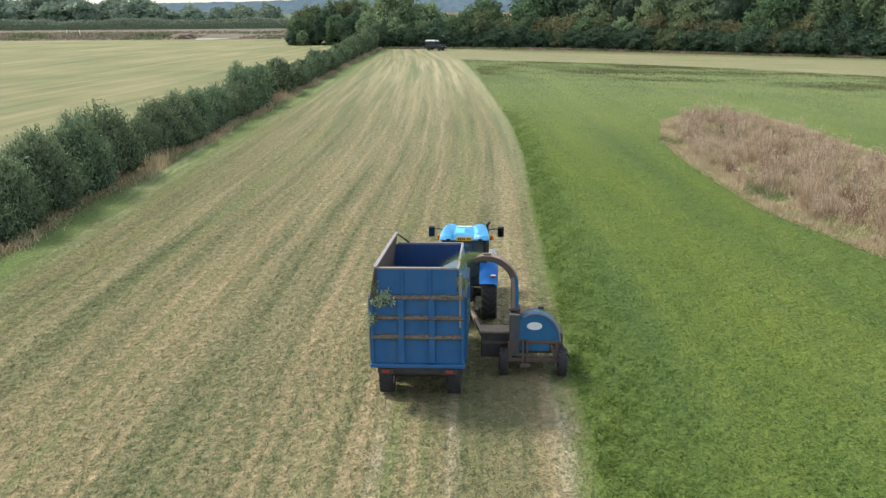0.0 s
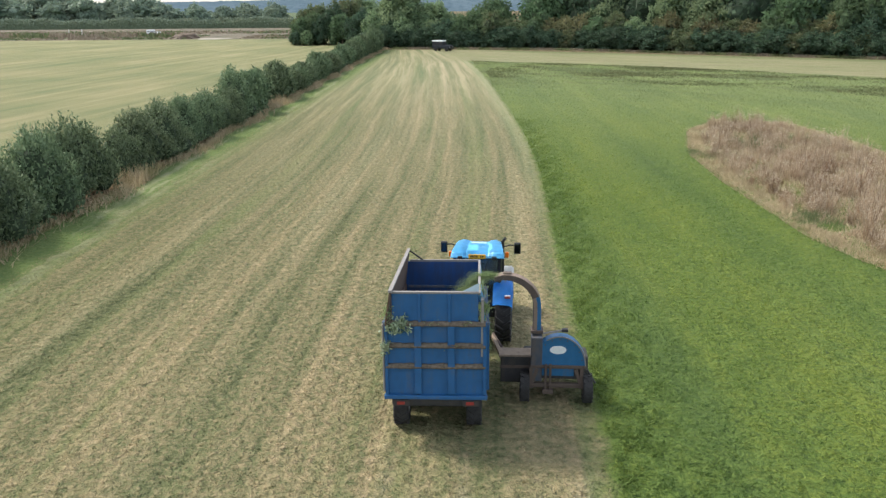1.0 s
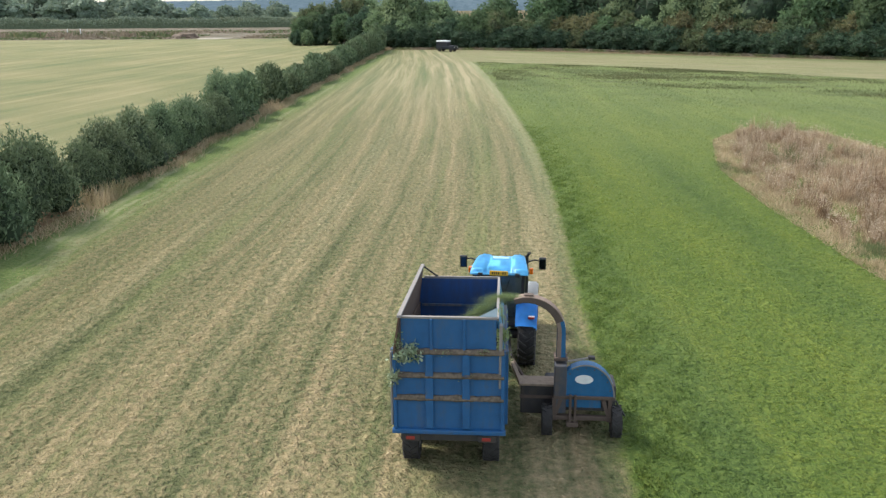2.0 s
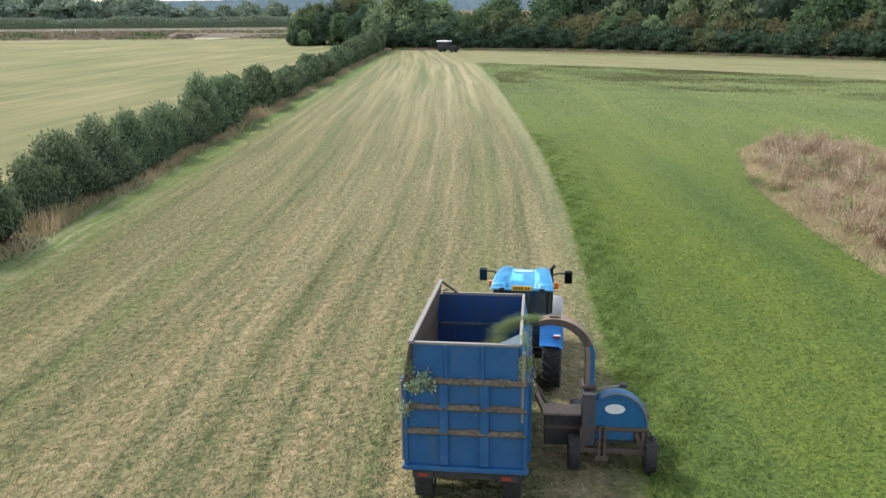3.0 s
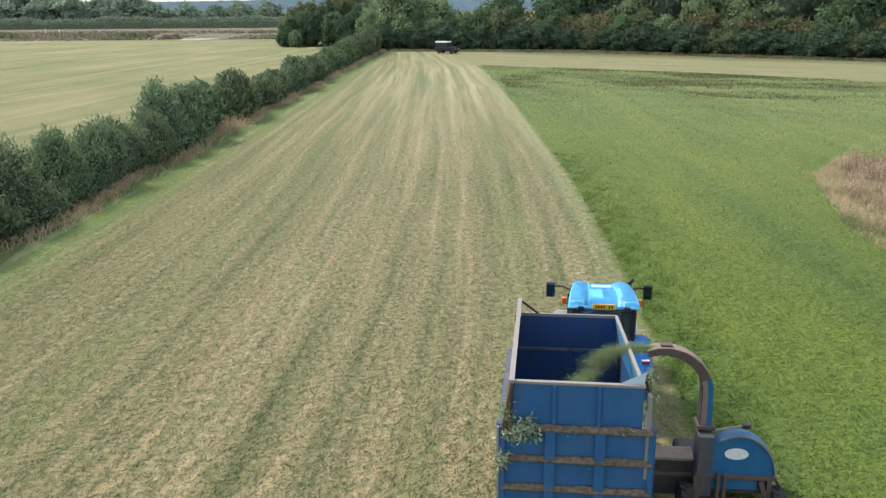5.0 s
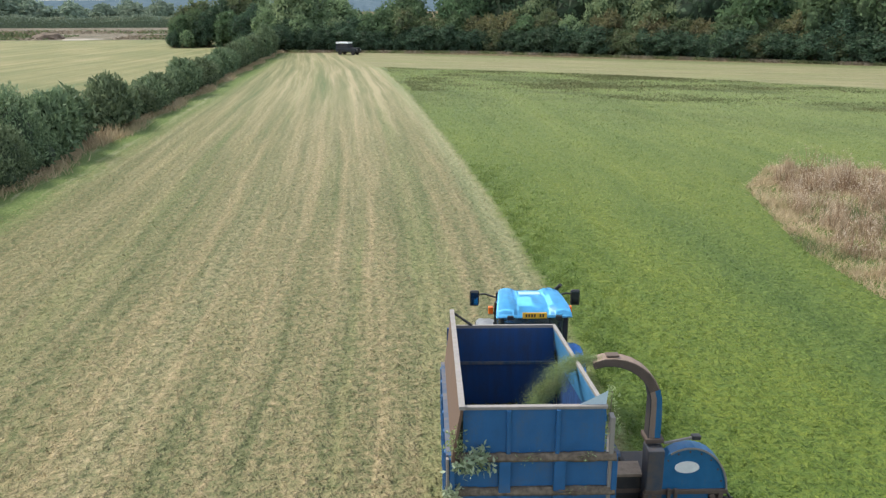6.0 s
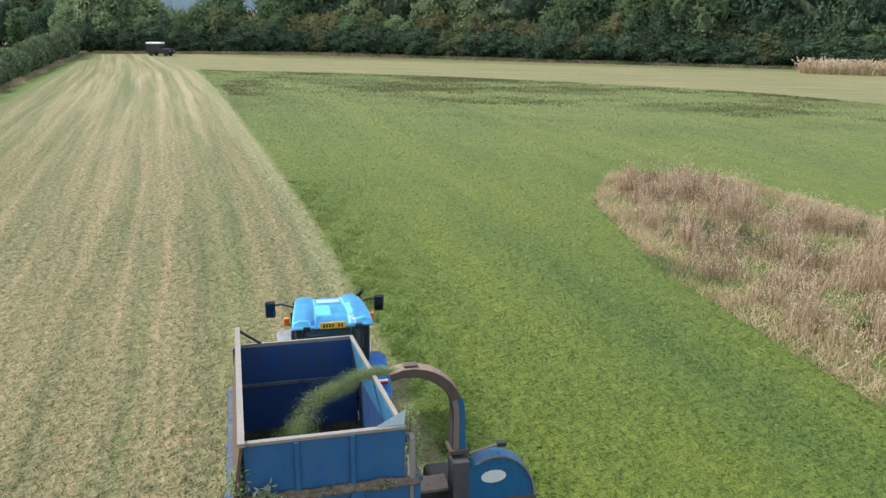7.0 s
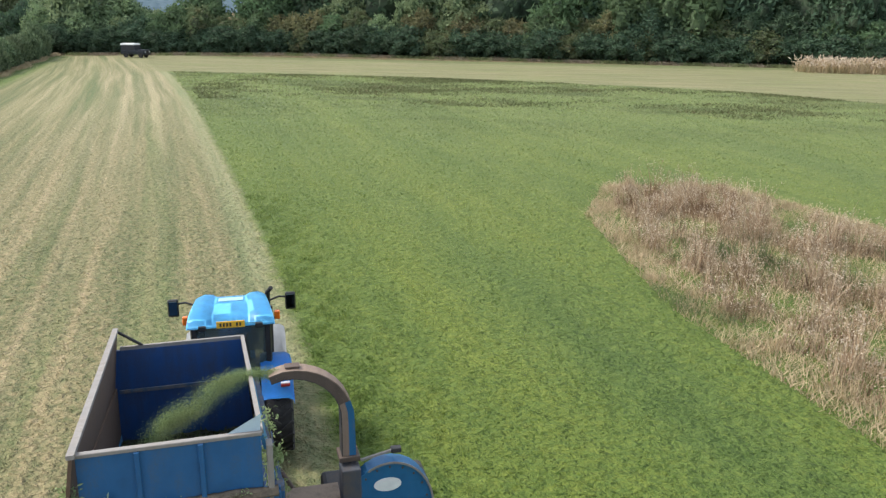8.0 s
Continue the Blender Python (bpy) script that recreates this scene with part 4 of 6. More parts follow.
def far_hedge():
    rng = np.random.default_rng(31)
    n = 16000
    x = rng.uniform(-420, -20, n)
    y = 415 + rng.normal(scale=1.6, size=n)
    top = 4.6 + 0.5 * np.sin(x * 0.11) + 0.3 * np.sin(x * 0.37)
    at = np.stack([x, y, rng.uniform(0.1, 1, n) ** 0.6 * top], 1)
    bm = bmesh.new()
    rows = []
    for i in range(200):
        px = -420 + 2.0 * i
        h = 4.0 + 0.5 * math.sin(px * 0.11) + 0.35 * noise.noise(Vector((px * 0.3, 0, 0)))
        rows.append([bm.verts.new((px, 415 + dy, dz)) for dy, dz in ((-1.6, 0.0), (-1.7, h * 0.6), (-1.0, h), (1.0, h), (1.6, 0.0))])
    for a, c in zip(rows, rows[1:]):
        for i in range(4):
            bm.faces.new((a[i], c[i], c[i + 1], a[i + 1]))
    tagged(part("far_hedge", bm, plain("clipped_hedge_body", (0.115, 0.15, 0.09), 0.95, 0, 0.35, 1.2, 0.8)), "long clipped green hedge far across the fields", "hedge", kind="stuff")
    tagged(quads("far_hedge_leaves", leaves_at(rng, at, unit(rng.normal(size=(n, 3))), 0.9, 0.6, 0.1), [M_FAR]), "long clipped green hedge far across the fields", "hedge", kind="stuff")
    n = 12000
    x = rng.uniform(-330, -24, n)
    y = 280 + rng.uniform(0, 30, n)
    y = np.where(rng.random(n) < 0.4, y + 52, y)
    keep = (np.abs(x + 82) > 9) | (y > 330)
    x, y = x[keep], y[keep]
    bank = (x < -97) & (y > 296) & (y < 312)
    sc = blades(rng, x, y, -0.01, 0.55, 0.5, 1.1)
    sc[bank, 2:, 2] *= 2.6
    idx = (noise_row(x, y) > 0.55).astype(int)
    tagged(quads("rough_scrub", sc, [M_SCRUB, M_TREES[2]], idx), "rough brown scrub on waste ground", "scrub", kind="stuff")


def noise_row(x, y):
    return 0.5 + 0.5 * np.sin(x * 0.21 + 2 * np.sin(y * 0.13)) * np.cos(x * 0.087 + y * 0.19)


def mound():
    bm = bmesh.new()
    bmesh.ops.create_icosphere(bm, subdivisions=3, radius=1.0)
    for q in bm.verts:
        k = 1 + 0.3 * noise.noise(q.co * 1.8)
        q.co = Vector((q.co.x * 6.0 * k, q.co.y * 3.0 * k, max(q.co.z * 2.2 * k, -0.1)))
    ob = part("earth_mound", bm, plain("dark_earth", (0.12, 0.09, 0.065), 0.95, 0, 0.3, 0.6, 0.6), None)
    ob.location = (-92, 287, 0)
    ob.scale = (0.75, 1, 0.8)
    tagged(ob, "dark heap of earth on the waste ground", "mound")
    bm = bmesh.new()
    ring = []
    for i in range(24):
        a = 2 * math.pi * i / 24
        ring.append(bm.verts.new((-82 + 5 * math.cos(a) * (1 + 0.2 * math.sin(3 * a)), 283 + 8 * math.sin(a) * (1 + 0.2 * math.cos(2 * a)), 0.02)))
    bm.faces.new(ring)
    tagged(part("dirt_pad", bm, plain("pale_dirt", (0.28, 0.25, 0.20), 0.95, 0, 0.2, 0.3, 0.2)), "pale bare dirt at the field gateway", "track", kind="structure")


def hills():
    """Wooded ridge on the skyline, its blue haze put into the base colour."""
    bm = bmesh.new()
    rows = []
    for k in range(16):
        y, f = 1250 + 24 * k, math.sin(min(1.0, k / 12) * math.pi / 2) if k else 0.0
        row = []
        for i in range(560):
            x = -1100 + 3.4 * i
            top = 13 + 17 * math.exp(-((x + 60) / 330.0) ** 2) + 3 * math.sin(x / 130.0)
            rough = 1.8 * noise.noise(Vector((x / 14.0, y / 26.0, 0))) + 0.7 * noise.noise(Vector((x / 4.5, y / 7.0, 3)))
            row.append(bm.verts.new((x, y, -0.5 + f * top + (rough if f else 0))))
        rows.append(row)
    for a, c in zip(rows, rows[1:]):
        for i in range(len(a) - 1):
            bm.faces.new((a[i], a[i + 1], c[i + 1], c[i]))
    m, n, b = material("hazy_woodland")
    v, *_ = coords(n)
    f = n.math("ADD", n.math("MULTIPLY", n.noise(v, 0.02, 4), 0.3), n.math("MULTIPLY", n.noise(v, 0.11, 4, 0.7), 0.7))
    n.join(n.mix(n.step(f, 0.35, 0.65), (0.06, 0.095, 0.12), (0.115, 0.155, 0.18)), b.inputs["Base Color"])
    b.inputs["Roughness"].default_value = 1.0
    b.inputs["Specular IOR Level"].default_value = 0.0
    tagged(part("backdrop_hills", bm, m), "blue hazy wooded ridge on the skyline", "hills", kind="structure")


def lane_posts():
    for x in (-152.0, -147.0):
        t = tagged(new("marker_post"), "slim white post beside the far lane", "post", "posts beside the lane")
        part("shaft", box(bmesh.new(), -0.09, 0.09, -0.09, 0.09, -0.05, 1.9, 0.02), M_WHITE, t)
        part("cap", rod(bmesh.new(), (0, 0, 1.9), (0, 0, 2.1), 0.14, 0.04, 10), M_WHITE, t)
        t.location = (x, 333, 0)


lane_posts()
hedge_row()
wood_edge()
far_hedge()
mound()
hills()


# ---- machines ----
def wheel(parent, r, w, at, lugs, rim_mat, lug=0.05):
    hub = bmesh.new()
    rod(hub, (-w * 0.42, 0, 0), (w * 0.42, 0, 0), r * 0.16, None, 14)
    for i in range(6):
        a = i * math.pi / 3
        for s in (-1, 1):
            rod(hub, (s * w * 0.40, r * 0.11 * math.cos(a), r * 0.11 * math.sin(a)), (s * w * 0.45, r * 0.11 * math.cos(a), r * 0.11 * math.sin(a)), r * 0.018, None, 6)
    hub_ob = part("wheel", hub, M_DARK, parent)
    bm = lathe_x(bmesh.new(), [(-w * 0.43, r * 0.56), (-w * 0.5, r * 0.66), (-w * 0.5, r * 0.84), (-w * 0.42, r * 0.93), (-w * 0.2, r * 0.95), (w * 0.2, r * 0.95), (w * 0.42, r * 0.93), (w * 0.5, r * 0.84), (w * 0.5, r * 0.66), (w * 0.43, r * 0.56)], 36)
    for i in range(lugs):
        for s in (-1, 1):
            a = 2 * math.pi * (i + (0.25 if s > 0 else -0.25)) / lugs
            m = Matrix.Rotation(a, 4, "X") @ Matrix.Translation((s * w * 0.24, 0, r * 0.955)) @ Matrix.Rotation(s * radians(38), 4, "Z") @ Matrix.Diagonal((w * 0.56, lug, r * 0.09, 1))
            bmesh.ops.create_cube(bm, size=1.0, matrix=m)
    part("tyre", bm, M_RUBBER, hub_ob)
    bm = lathe_x(bmesh.new(), [(-w * 0.44, r * 0.58), (-w * 0.40, r * 0.52), (-w * 0.15, r * 0.48), (-w * 0.12, r * 0.02), (w * 0.12, r * 0.02), (w * 0.15, r * 0.48), (w * 0.40, r * 0.52), (w * 0.44, r * 0.58)], 28)
    part("rim", bm, rim_mat, hub_ob)
    hub_ob.location = at
    return hub_ob


SPIN = []          # wheels that turn: object, radius, place, rows of its machine


def z_top(y):
    return 3.77 - 0.162 * y


def z_left(y):
    return 3.79 - 0.10 * y


def z_bot(y):
    return 1.22 - 0.05 * y


def trailer():
    t = tagged(new("silage_trailer"), "tall blue steel silage trailer with muddy ribs towed by a tractor", "trailer")
    L = 5.05
    # floor and chassis
    bm = bmesh.new()
    hexa(bm, [(-1.12, 0, z_bot(0) - 0.06), (1.12, 0, z_bot(0) - 0.06), (1.12, L, z_bot(L) - 0.06), (-1.12, L, z_bot(L) - 0.06)], [(-1.12, 0, z_bot(0) + 0.02), (1.12, 0, z_bot(0) + 0.02), (1.12, L, z_bot(L) + 0.02), (-1.12, L, z_bot(L) + 0.02)])
    part("floor_pan", bm, M_BOARD, t, "dirty dark trailer floor")
    for s in (-1, 1):
        bm = bmesh.new()
        beam(bm, (s * 0.45, 0.05, 1.03), (s * 0.45, L, 0.84), 0.12, 0.2)
        part("chassis_rail", bm, M_DARK, t)
    bm = bmesh.new()
    beam(bm, (0.45, L - 0.3, 0.84), (0, 6.15, 0.55), 0.12, 0.16)
    beam(bm, (-0.45, L - 0.3, 0.84), (0, 6.15, 0.55), 0.12, 0.16)
    rod(bm, (0, 6.05, 0.52), (0, 6.05, 0.62), 0.12, None, 12)
    part("drawbar", bm, M_DARK, t)
    # walls: lower body and upper silage boards
    for s, zt, nm in ((-1, z_left, "side_wall"), (1, z_top, "side_wall")):
        bm = bmesh.new()
        zs = 3.02
        hexa(bm, [(s * 1.14, 0, z_bot(0)), (s * 1.19, 0, z_bot(0)), (s * 1.19, L, z_bot(L)), (s * 1.14, L, z_bot(L))],
             [(s * 1.14, 0, zs), (s * 1.19, 0, zs), (s * 1.19, L, zs - 0.162 * L), (s * 1.14, L, zs - 0.162 * L)])
        w = part(nm, bm, M_BLUE_IN, t, "blue steel side wall")
        for i in range(6):
            y = 0.25 + i * 0.9
            bm = box(bmesh.new(), s * 1.19 if s > 0 else -1.26, 1.26 if s > 0 else -1.19, y - 0.05, y + 0.05, z_bot(y) + 0.02, zs - 0.162 * y - 0.03, 0.01)
            part("side_rib", bm, M_BLUE, w)
        bm = bmesh.new()
        top_r = (lambda y: zt(y)) if s < 0 else (lambda y: zt(y) - 0.12 * max(0.0, 1 - y / 1.4))
        y0 = -0.16 if s < 0 else 0.22
        hexa(bm, [(s * 1.13, y0, zs - 0.02), (s * 1.17, y0, zs - 0.02), (s * 1.17, L, zs - 0.162 * L - 0.02), (s * 1.13, L, zs - 0.162 * L - 0.02)],
             [(s * 1.0, y0, top_r(y0)), (s * 1.04, y0, top_r(y0)), (s * 1.04, L + 0.05, top_r(L)), (s * 1.0, L + 0.05, top_r(L))])
        up = part("silage_board", bm, M_BOARD if s < 0 else M_LIT, t, "brown muddy wooden side extension" if s < 0 else "blue inner side board in a sunlit tone")
        bm = beam(bmesh.new(), (s * 1.02, y0, top_r(y0) + 0.02), (s * 1.02, L + 0.05, top_r(L) + 0.02), 0.085 if s < 0 else 0.06, 0.05)
        part("top_rail", bm, M_RAIL, up, "weathered pale grey top rail")
        bm = beam(bmesh.new(), (s * 1.2, -0.02, zs - 0.02), (s * 1.2, L, zs - 0.162 * L - 0.02), 0.08, 0.06)
        part("ledge", bm, M_RIB, w)
    # brown lining and a pale kick strip inside the left wall
    part("liner_board", hexa(bmesh.new(), [(-1.136, 0.03, z_bot(0) + 0.55), (-1.105, 0.03, z_bot(0) + 0.55), (-1.105, L - 0.04, z_bot(L) + 0.45), (-1.136, L - 0.04, z_bot(L) + 0.45)], [(-1.12, 0.03, 3.1), (-1.09, 0.03, 3.1), (-1.09, L - 0.04, 3.1 - 0.162 * L), (-1.12, L - 0.04, 3.1 - 0.162 * L)]), M_BOARD, t, "dirty brown lining board")
    part("kick_strip", hexa(bmesh.new(), [(-1.136, 0.03, z_bot(0) + 0.03), (-1.09, 0.03, z_bot(0) + 0.03), (-1.09, L - 0.04, z_bot(L) + 0.03), (-1.136, L - 0.04, z_bot(L) + 0.03)], [(-1.136, 0.03, z_bot(0) + 0.54), (-1.10, 0.03, z_bot(0) + 0.54), (-1.10, L - 0.04, z_bot(L) + 0.44), (-1.136, L - 0.04, z_bot(L) + 0.44)]), M_LIT, t, "light blue lower strip")
    # front wall
    bm = bmesh.new()
    hexa(bm, [(-1.14, L - 0.03, z_bot(L)), (1.14, L - 0.03, z_bot(L)), (1.14, L + 0.03, z_bot(L)), (-1.14, L + 0.03, z_bot(L))],
         [(-1.12, L - 0.03, z_top(L)), (1.0, L - 0.03, z_top(L)), (1.0, L + 0.03, z_top(L)), (-1.12, L + 0.03, z_top(L))])
    f = part("front_wall", bm, M_BLUE_IN, t, "deep blue inner front wall with rust specks")
    part("top_rail", beam(bmesh.new(), (-0.98, L, z_top(L) + 0.02), (1.0, L, z_top(L) + 0.02), 0.05, 0.08), M_RAIL, f)
    part("cross_seam", box(bmesh.new(), -1.05, 1.05, L - 0.06, L - 0.03, 2.18, 2.24), M_RIB, f)
    part("brace", rod(bmesh.new(), (-1.0, L, z_left(L)), (-0.62, L, z_top(L) + 0.05), 0.025), M_DARK, t)
    # tailgate in two heights
    zs = 3.04
    bm = box(bmesh.new(), -1.2, 1.2, -0.04, 0.02, z_bot(0) + 0.0, zs, 0.008)
    g = part("tailgate", bm, M_BLUE, t, "blue ribbed steel tailgate caked with mud on its ledges")
    for x in (-0.41, 0.37):
        part("upright_rib", box(bmesh.new(), x - 0.085, x + 0.085, -0.115, -0.04, z_bot(0) + 0.03, zs - 0.02, 0.015), M_BLUE, g)
    for x in (-1.15, 1.15):
        part("edge_post", box(bmesh.new(), x - 0.04, x + 0.04, -0.1, -0.04, z_bot(0) + 0.01, zs - 0.03, 0.01), M_BLUE, g)
    for z in (1.96, 2.48, 3.02):
        for x0, x1 in ((-1.11, -0.495), (-0.325, 0.285), (0.455, 1.11)):
            part("ledge", hexa(bmesh.new(), [(x0, -0.11, z - 0.05), (x1, -0.11, z - 0.05), (x1, -0.04, z - 0.05), (x0, -0.04, z - 0.05)], [(x0, -0.105, z - 0.025), (x1, -0.105, z - 0.025), (x1, -0.04, z + 0.03), (x0, -0.04, z + 0.03)]), M_RIB, g, "mud-caked sloping ledge")
    # dried mud and chaff lying unevenly on the ledges
    for j, z in enumerate((1.96, 2.48, 3.02)):
        bm = bmesh.new()
        rows = []
        for i in range(97):
            x = -1.17 + 2.34 * i / 96
            lump = noise.noise(Vector((x * 2.3, j * 7.1, 0))) + 0.5 * noise.noise(Vector((x * 9.0, j * 3.0, 4)))
            deep = 0.028 + 0.022 * lump + (0.008 if abs(x + 0.41) < 0.09 or abs(x - 0.37) < 0.09 else 0.0)
            out = -0.118 - 0.012 * max(0.0, lump)
            rows.append([bm.verts.new(p) for p in ((x, -0.04, z - 0.02), (x, out, z - 0.052 - 0.01 * lump), (x, out - 0.004, z - 0.03 + deep * 0.4), (x, -0.075, z + 0.012 + deep), (x, -0.042, z + 0.03 + deep))])
        for a, c in zip(rows, rows[1:]):
            for i in range(5):
                bm.faces.new((a[i], a[(i + 1) % 5], c[(i + 1) % 5], c[i]))
        bm.faces.new(rows[0][::-1])
        bm.faces.new(rows[-1])
        bmesh.ops.recalc_face_normals(bm, faces=bm.faces)
        smooth(part("mud_crust", bm, M_MUD, g, "brown crust of dried mud and chaff"))
    part("bottom_beam", box(bmesh.new(), -1.22, 1.22, -0.13, 0.0, z_bot(0) - 0.1, z_bot(0), 0.015), M_BLUE, g)
    bm = box(bmesh.new(), -1.0, 1.0, -0.03, 0.01, zs + 0.002, 3.75, 0.006)
    u = part("upper_tailgate", bm, M_BLUE, t, "plain blue upper tailgate panel")
    for x in (-0.36, 0.33):
        part("upright_rib", box(bmesh.new(), x - 0.03, x + 0.03, -0.075, -0.03, zs + 0.02, 3.74, 0.008), M_BLUE, u)
    part("top_rail", box(bmesh.new(), -1.02, 1.02, -0.05, 0.03, 3.74, 3.79, 0.01), M_RAIL, u, "pale worn top edge")
    bm = bmesh.new()
    a = [bm.verts.new(p) for p in ((1.0, 0.0, 3.79), (1.0, 0.42, 3.62), (0.62, 0.0, 3.79), (1.02, 0.0, 4.0))]
    for q in ((0, 2, 1), (0, 1, 3), (1, 2, 3), (0, 3, 2)):
        bm.faces.new([a[i] for i in q])
    part("corner_gusset", bm, M_GUSSET, u, "pale blue corner plate")
    part("hinge_post", box(bmesh.new(), 1.06, 1.13, -0.07, 0.1, 2.2, 3.62, 0.012), M_RAIL, t, "pale worn corner post")
    part("hinge_post", box(bmesh.new(), -1.24, -1.2, -0.09, 0.05, 1.3, 3.0, 0.01), M_RAIL, t)
    # under-run bar, lamps, axles
    part("light_bar", box(bmesh.new(), -1.05, 1.05, -0.02, 0.06, 0.92, 1.08, 0.01), M_DARK, t)
    for x in (-0.82, 0.82):
        c = part("lamp_unit", box(bmesh.new(), x - 0.2, x + 0.2, -0.09, -0.02, 0.93, 1.09, 0.012), M_DARK, t)
        part("lens", box(bmesh.new(), x - 0.11, x + 0.08, -0.105, -0.088, 0.97, 1.05, 0.005), M_RED, c, "dusty red tail lamp")
    for y in (0.9, 2.05):
        part("axle", rod(bmesh.new(), (-0.9, y, 0.5), (0.9, y, 0.5), 0.06), M_DARK, t)
        for x in (-0.9, 0.9):
            SPIN.append((wheel(t, 0.5, 0.38, (x, y, 0.5), 18, M_RIM, 0.035), 0.5, (x, y, 0.5), "trailer"))
    return t


def tractor():
    t = tagged(new("tractor"), "bright blue farm tractor with a light blue cab roof", "tractor")
    for x in (-0.82, 0.82):
        SPIN.append((wheel(t, 0.88, 0.50, (x, 0, 0.88), 22, M_RIM, 0.06), 0.88, (x, 0, 0.88), "tractor"))
        SPIN.append((wheel(t, 0.62, 0.42, (x, 2.65, 0.62), 20, M_RIM, 0.05), 0.62, (x, 2.65, 0.62), "tractor"))
    bm = box(bmesh.new(), -0.3, 0.3, -0.35, 2.3, 0.62, 1.15, 0.06)
    rod(bm, (-0.75, 0, 0.88), (0.75, 0, 0.88), 0.14)
    rod(bm, (-0.75, 2.65, 0.62), (0.75, 2.65, 0.62), 0.09)
    part("transmission", bm, M_DARK, t)
    # bonnet
    bm = bmesh.new()
    hexa(bm, [(-0.42, 1.55, 0.95), (0.42, 1.55, 0.95), (0.34, 3.35, 0.85), (-0.34, 3.35, 0.85)], [(-0.36, 1.55, 1.85), (0.36, 1.55, 1.85), (0.26, 3.3, 1.5), (-0.26, 3.3, 1.5)])
    bmesh.ops.bevel(bm, geom=list(bm.edges), offset=0.07, segments=3, affect="EDGES")
    smooth(part("bonnet", bm, M_TBLUE, t))
    part("grille", box(bmesh.new(), -0.27, 0.27, 3.33, 3.39, 0.9, 1.4, 0.02), M_BLACK, t)
    part("front_weight", box(bmesh.new(), -0.45, 0.45, 3.4, 3.75, 0.55, 0.95, 0.05), M_DARK, t)
    # rear fenders: curved over the tyre
    for s in (-1, 1):
        bm = bmesh.new()
        rows = []
        for i in range(11):
            a = radians(30 + 13.5 * i)
            y, z = -1.0 * math.cos(a) * 0.9, 0.84 + 1.10 * math.sin(a)
            rows.append([bm.verts.new((s * px, y * q, z - d)) for px, q, d in ((0.5, 1.0, 0.0), (0.62, 1.02, -0.03), (0.98, 1.02, -0.02), (1.08, 1.0, 0.04), (1.1, 1.0, 0.12))])
        for a, c in zip(rows, rows[1:]):
            for i in range(4):
                bm.faces.new((a[i], a[i + 1], c[i + 1], c[i]))
        bmesh.ops.solidify(bm, geom=list(bm.faces), thickness=0.03)
        bmesh.ops.recalc_face_normals(bm, faces=bm.faces)
        fo = smooth(part("rear_fender", bm, M_TBLUE, t, "glossy bright blue rear mudguard"))
        part("red_reflector", box(bmesh.new(), *sorted((s * 0.86, s * 1.03)), -0.70, -0.64, 1.60, 1.645, 0.005), M_RED, fo)
        part("pale_reflector", box(bmesh.new(), *sorted((s * 0.86, s * 1.03)), -0.67, -0.60, 1.647, 1.67, 0.005), M_WHITE, fo)
        # front mudguards
        bm = bmesh.new()
        rows = []
        for i in range(9):
            a = radians(25 + 15 * i)
            rows.append([bm.verts.new((s * px, 2.65 - 0.80 * math.cos(a), 0.64 + 0.90 * math.sin(a) - dz)) for px, dz in ((0.62, 0.02), (0.72, -0.02), (0.98, -0.02), (1.07, 0.05))])
        for a, c in zip(rows, rows[1:]):
            for i in range(3):
                bm.faces.new((a[i], a[i + 1], c[i + 1], c[i]))
        bmesh.ops.solidify(bm, geom=list(bm.faces), thickness=0.025)
        bmesh.ops.recalc_face_normals(bm, faces=bm.faces)
        smooth(part("front_mudguard", bm, M_GUARD, t, "pale grey front mudguard"))
    # cab
    cab = part("cab_floor", box(bmesh.new(), -0.62, 0.62, -0.2, 1.5, 1.12, 1.25, 0.03), M_BLACK, t)
    for x0, y0, x1, y1 in ((-0.66, -0.22, -0.7, -0.1), (0.66, -0.22, 0.7, -0.1), (-0.72, 0.75, -0.74, 0.7), (0.72, 0.75, 0.74, 0.7), (-0.62, 1.55, -0.66, 1.35), (0.62, 1.55, 0.66, 1.35)):
        part("cab_post", beam(bmesh.new(), (x0, y0, 1.2), (x1, y1, 2.74), 0.09, 0.09), M_BLACK, t)
    def pane(pts):
        bm = bmesh.new()
        vs = [bm.verts.new(p) for p in pts]
        bm.faces.new(vs)
        bmesh.ops.solidify(bm, geom=list(bm.faces), thickness=0.012)
        return bm
    part("rear_window", pane([(-0.62, -0.22, 1.45), (0.62, -0.22, 1.45), (0.66, -0.12, 2.7), (-0.66, -0.12, 2.7)]), M_GLASS, t, "dark tinted rear window")
    part("windscreen", pane([(-0.6, 1.55, 1.4), (0.6, 1.55, 1.4), (0.64, 1.37, 2.7), (-0.64, 1.37, 2.7)]), M_GLASS, t)
    for s in (-1, 1):
        part("door_window", pane([(s * 0.72, 0.8, 1.25), (s * 0.64, 1.5, 1.3), (s * 0.67, 1.32, 2.7), (s * 0.745, 0.74, 2.7)]), M_GLASS, t)
        part("quarter_window", pane([(s * 0.68, -0.18, 1.5), (s * 0.73, 0.7, 1.5), (s * 0.745, 0.66, 2.7), (s * 0.71, -0.08, 2.7)]), M_GLASS, t)
    part("wiper", rod(bmesh.new(), (0.05, -0.27, 1.75), (0.3, -0.2, 2.55), 0.012), M_BLACK, t)
    # driver's place, empty behind the dark glass
    bm = box(bmesh.new(), -0.26, 0.26, 0.15, 0.65, 1.45, 1.62, 0.05)
    part("seat", bm, M_SEAT, t)
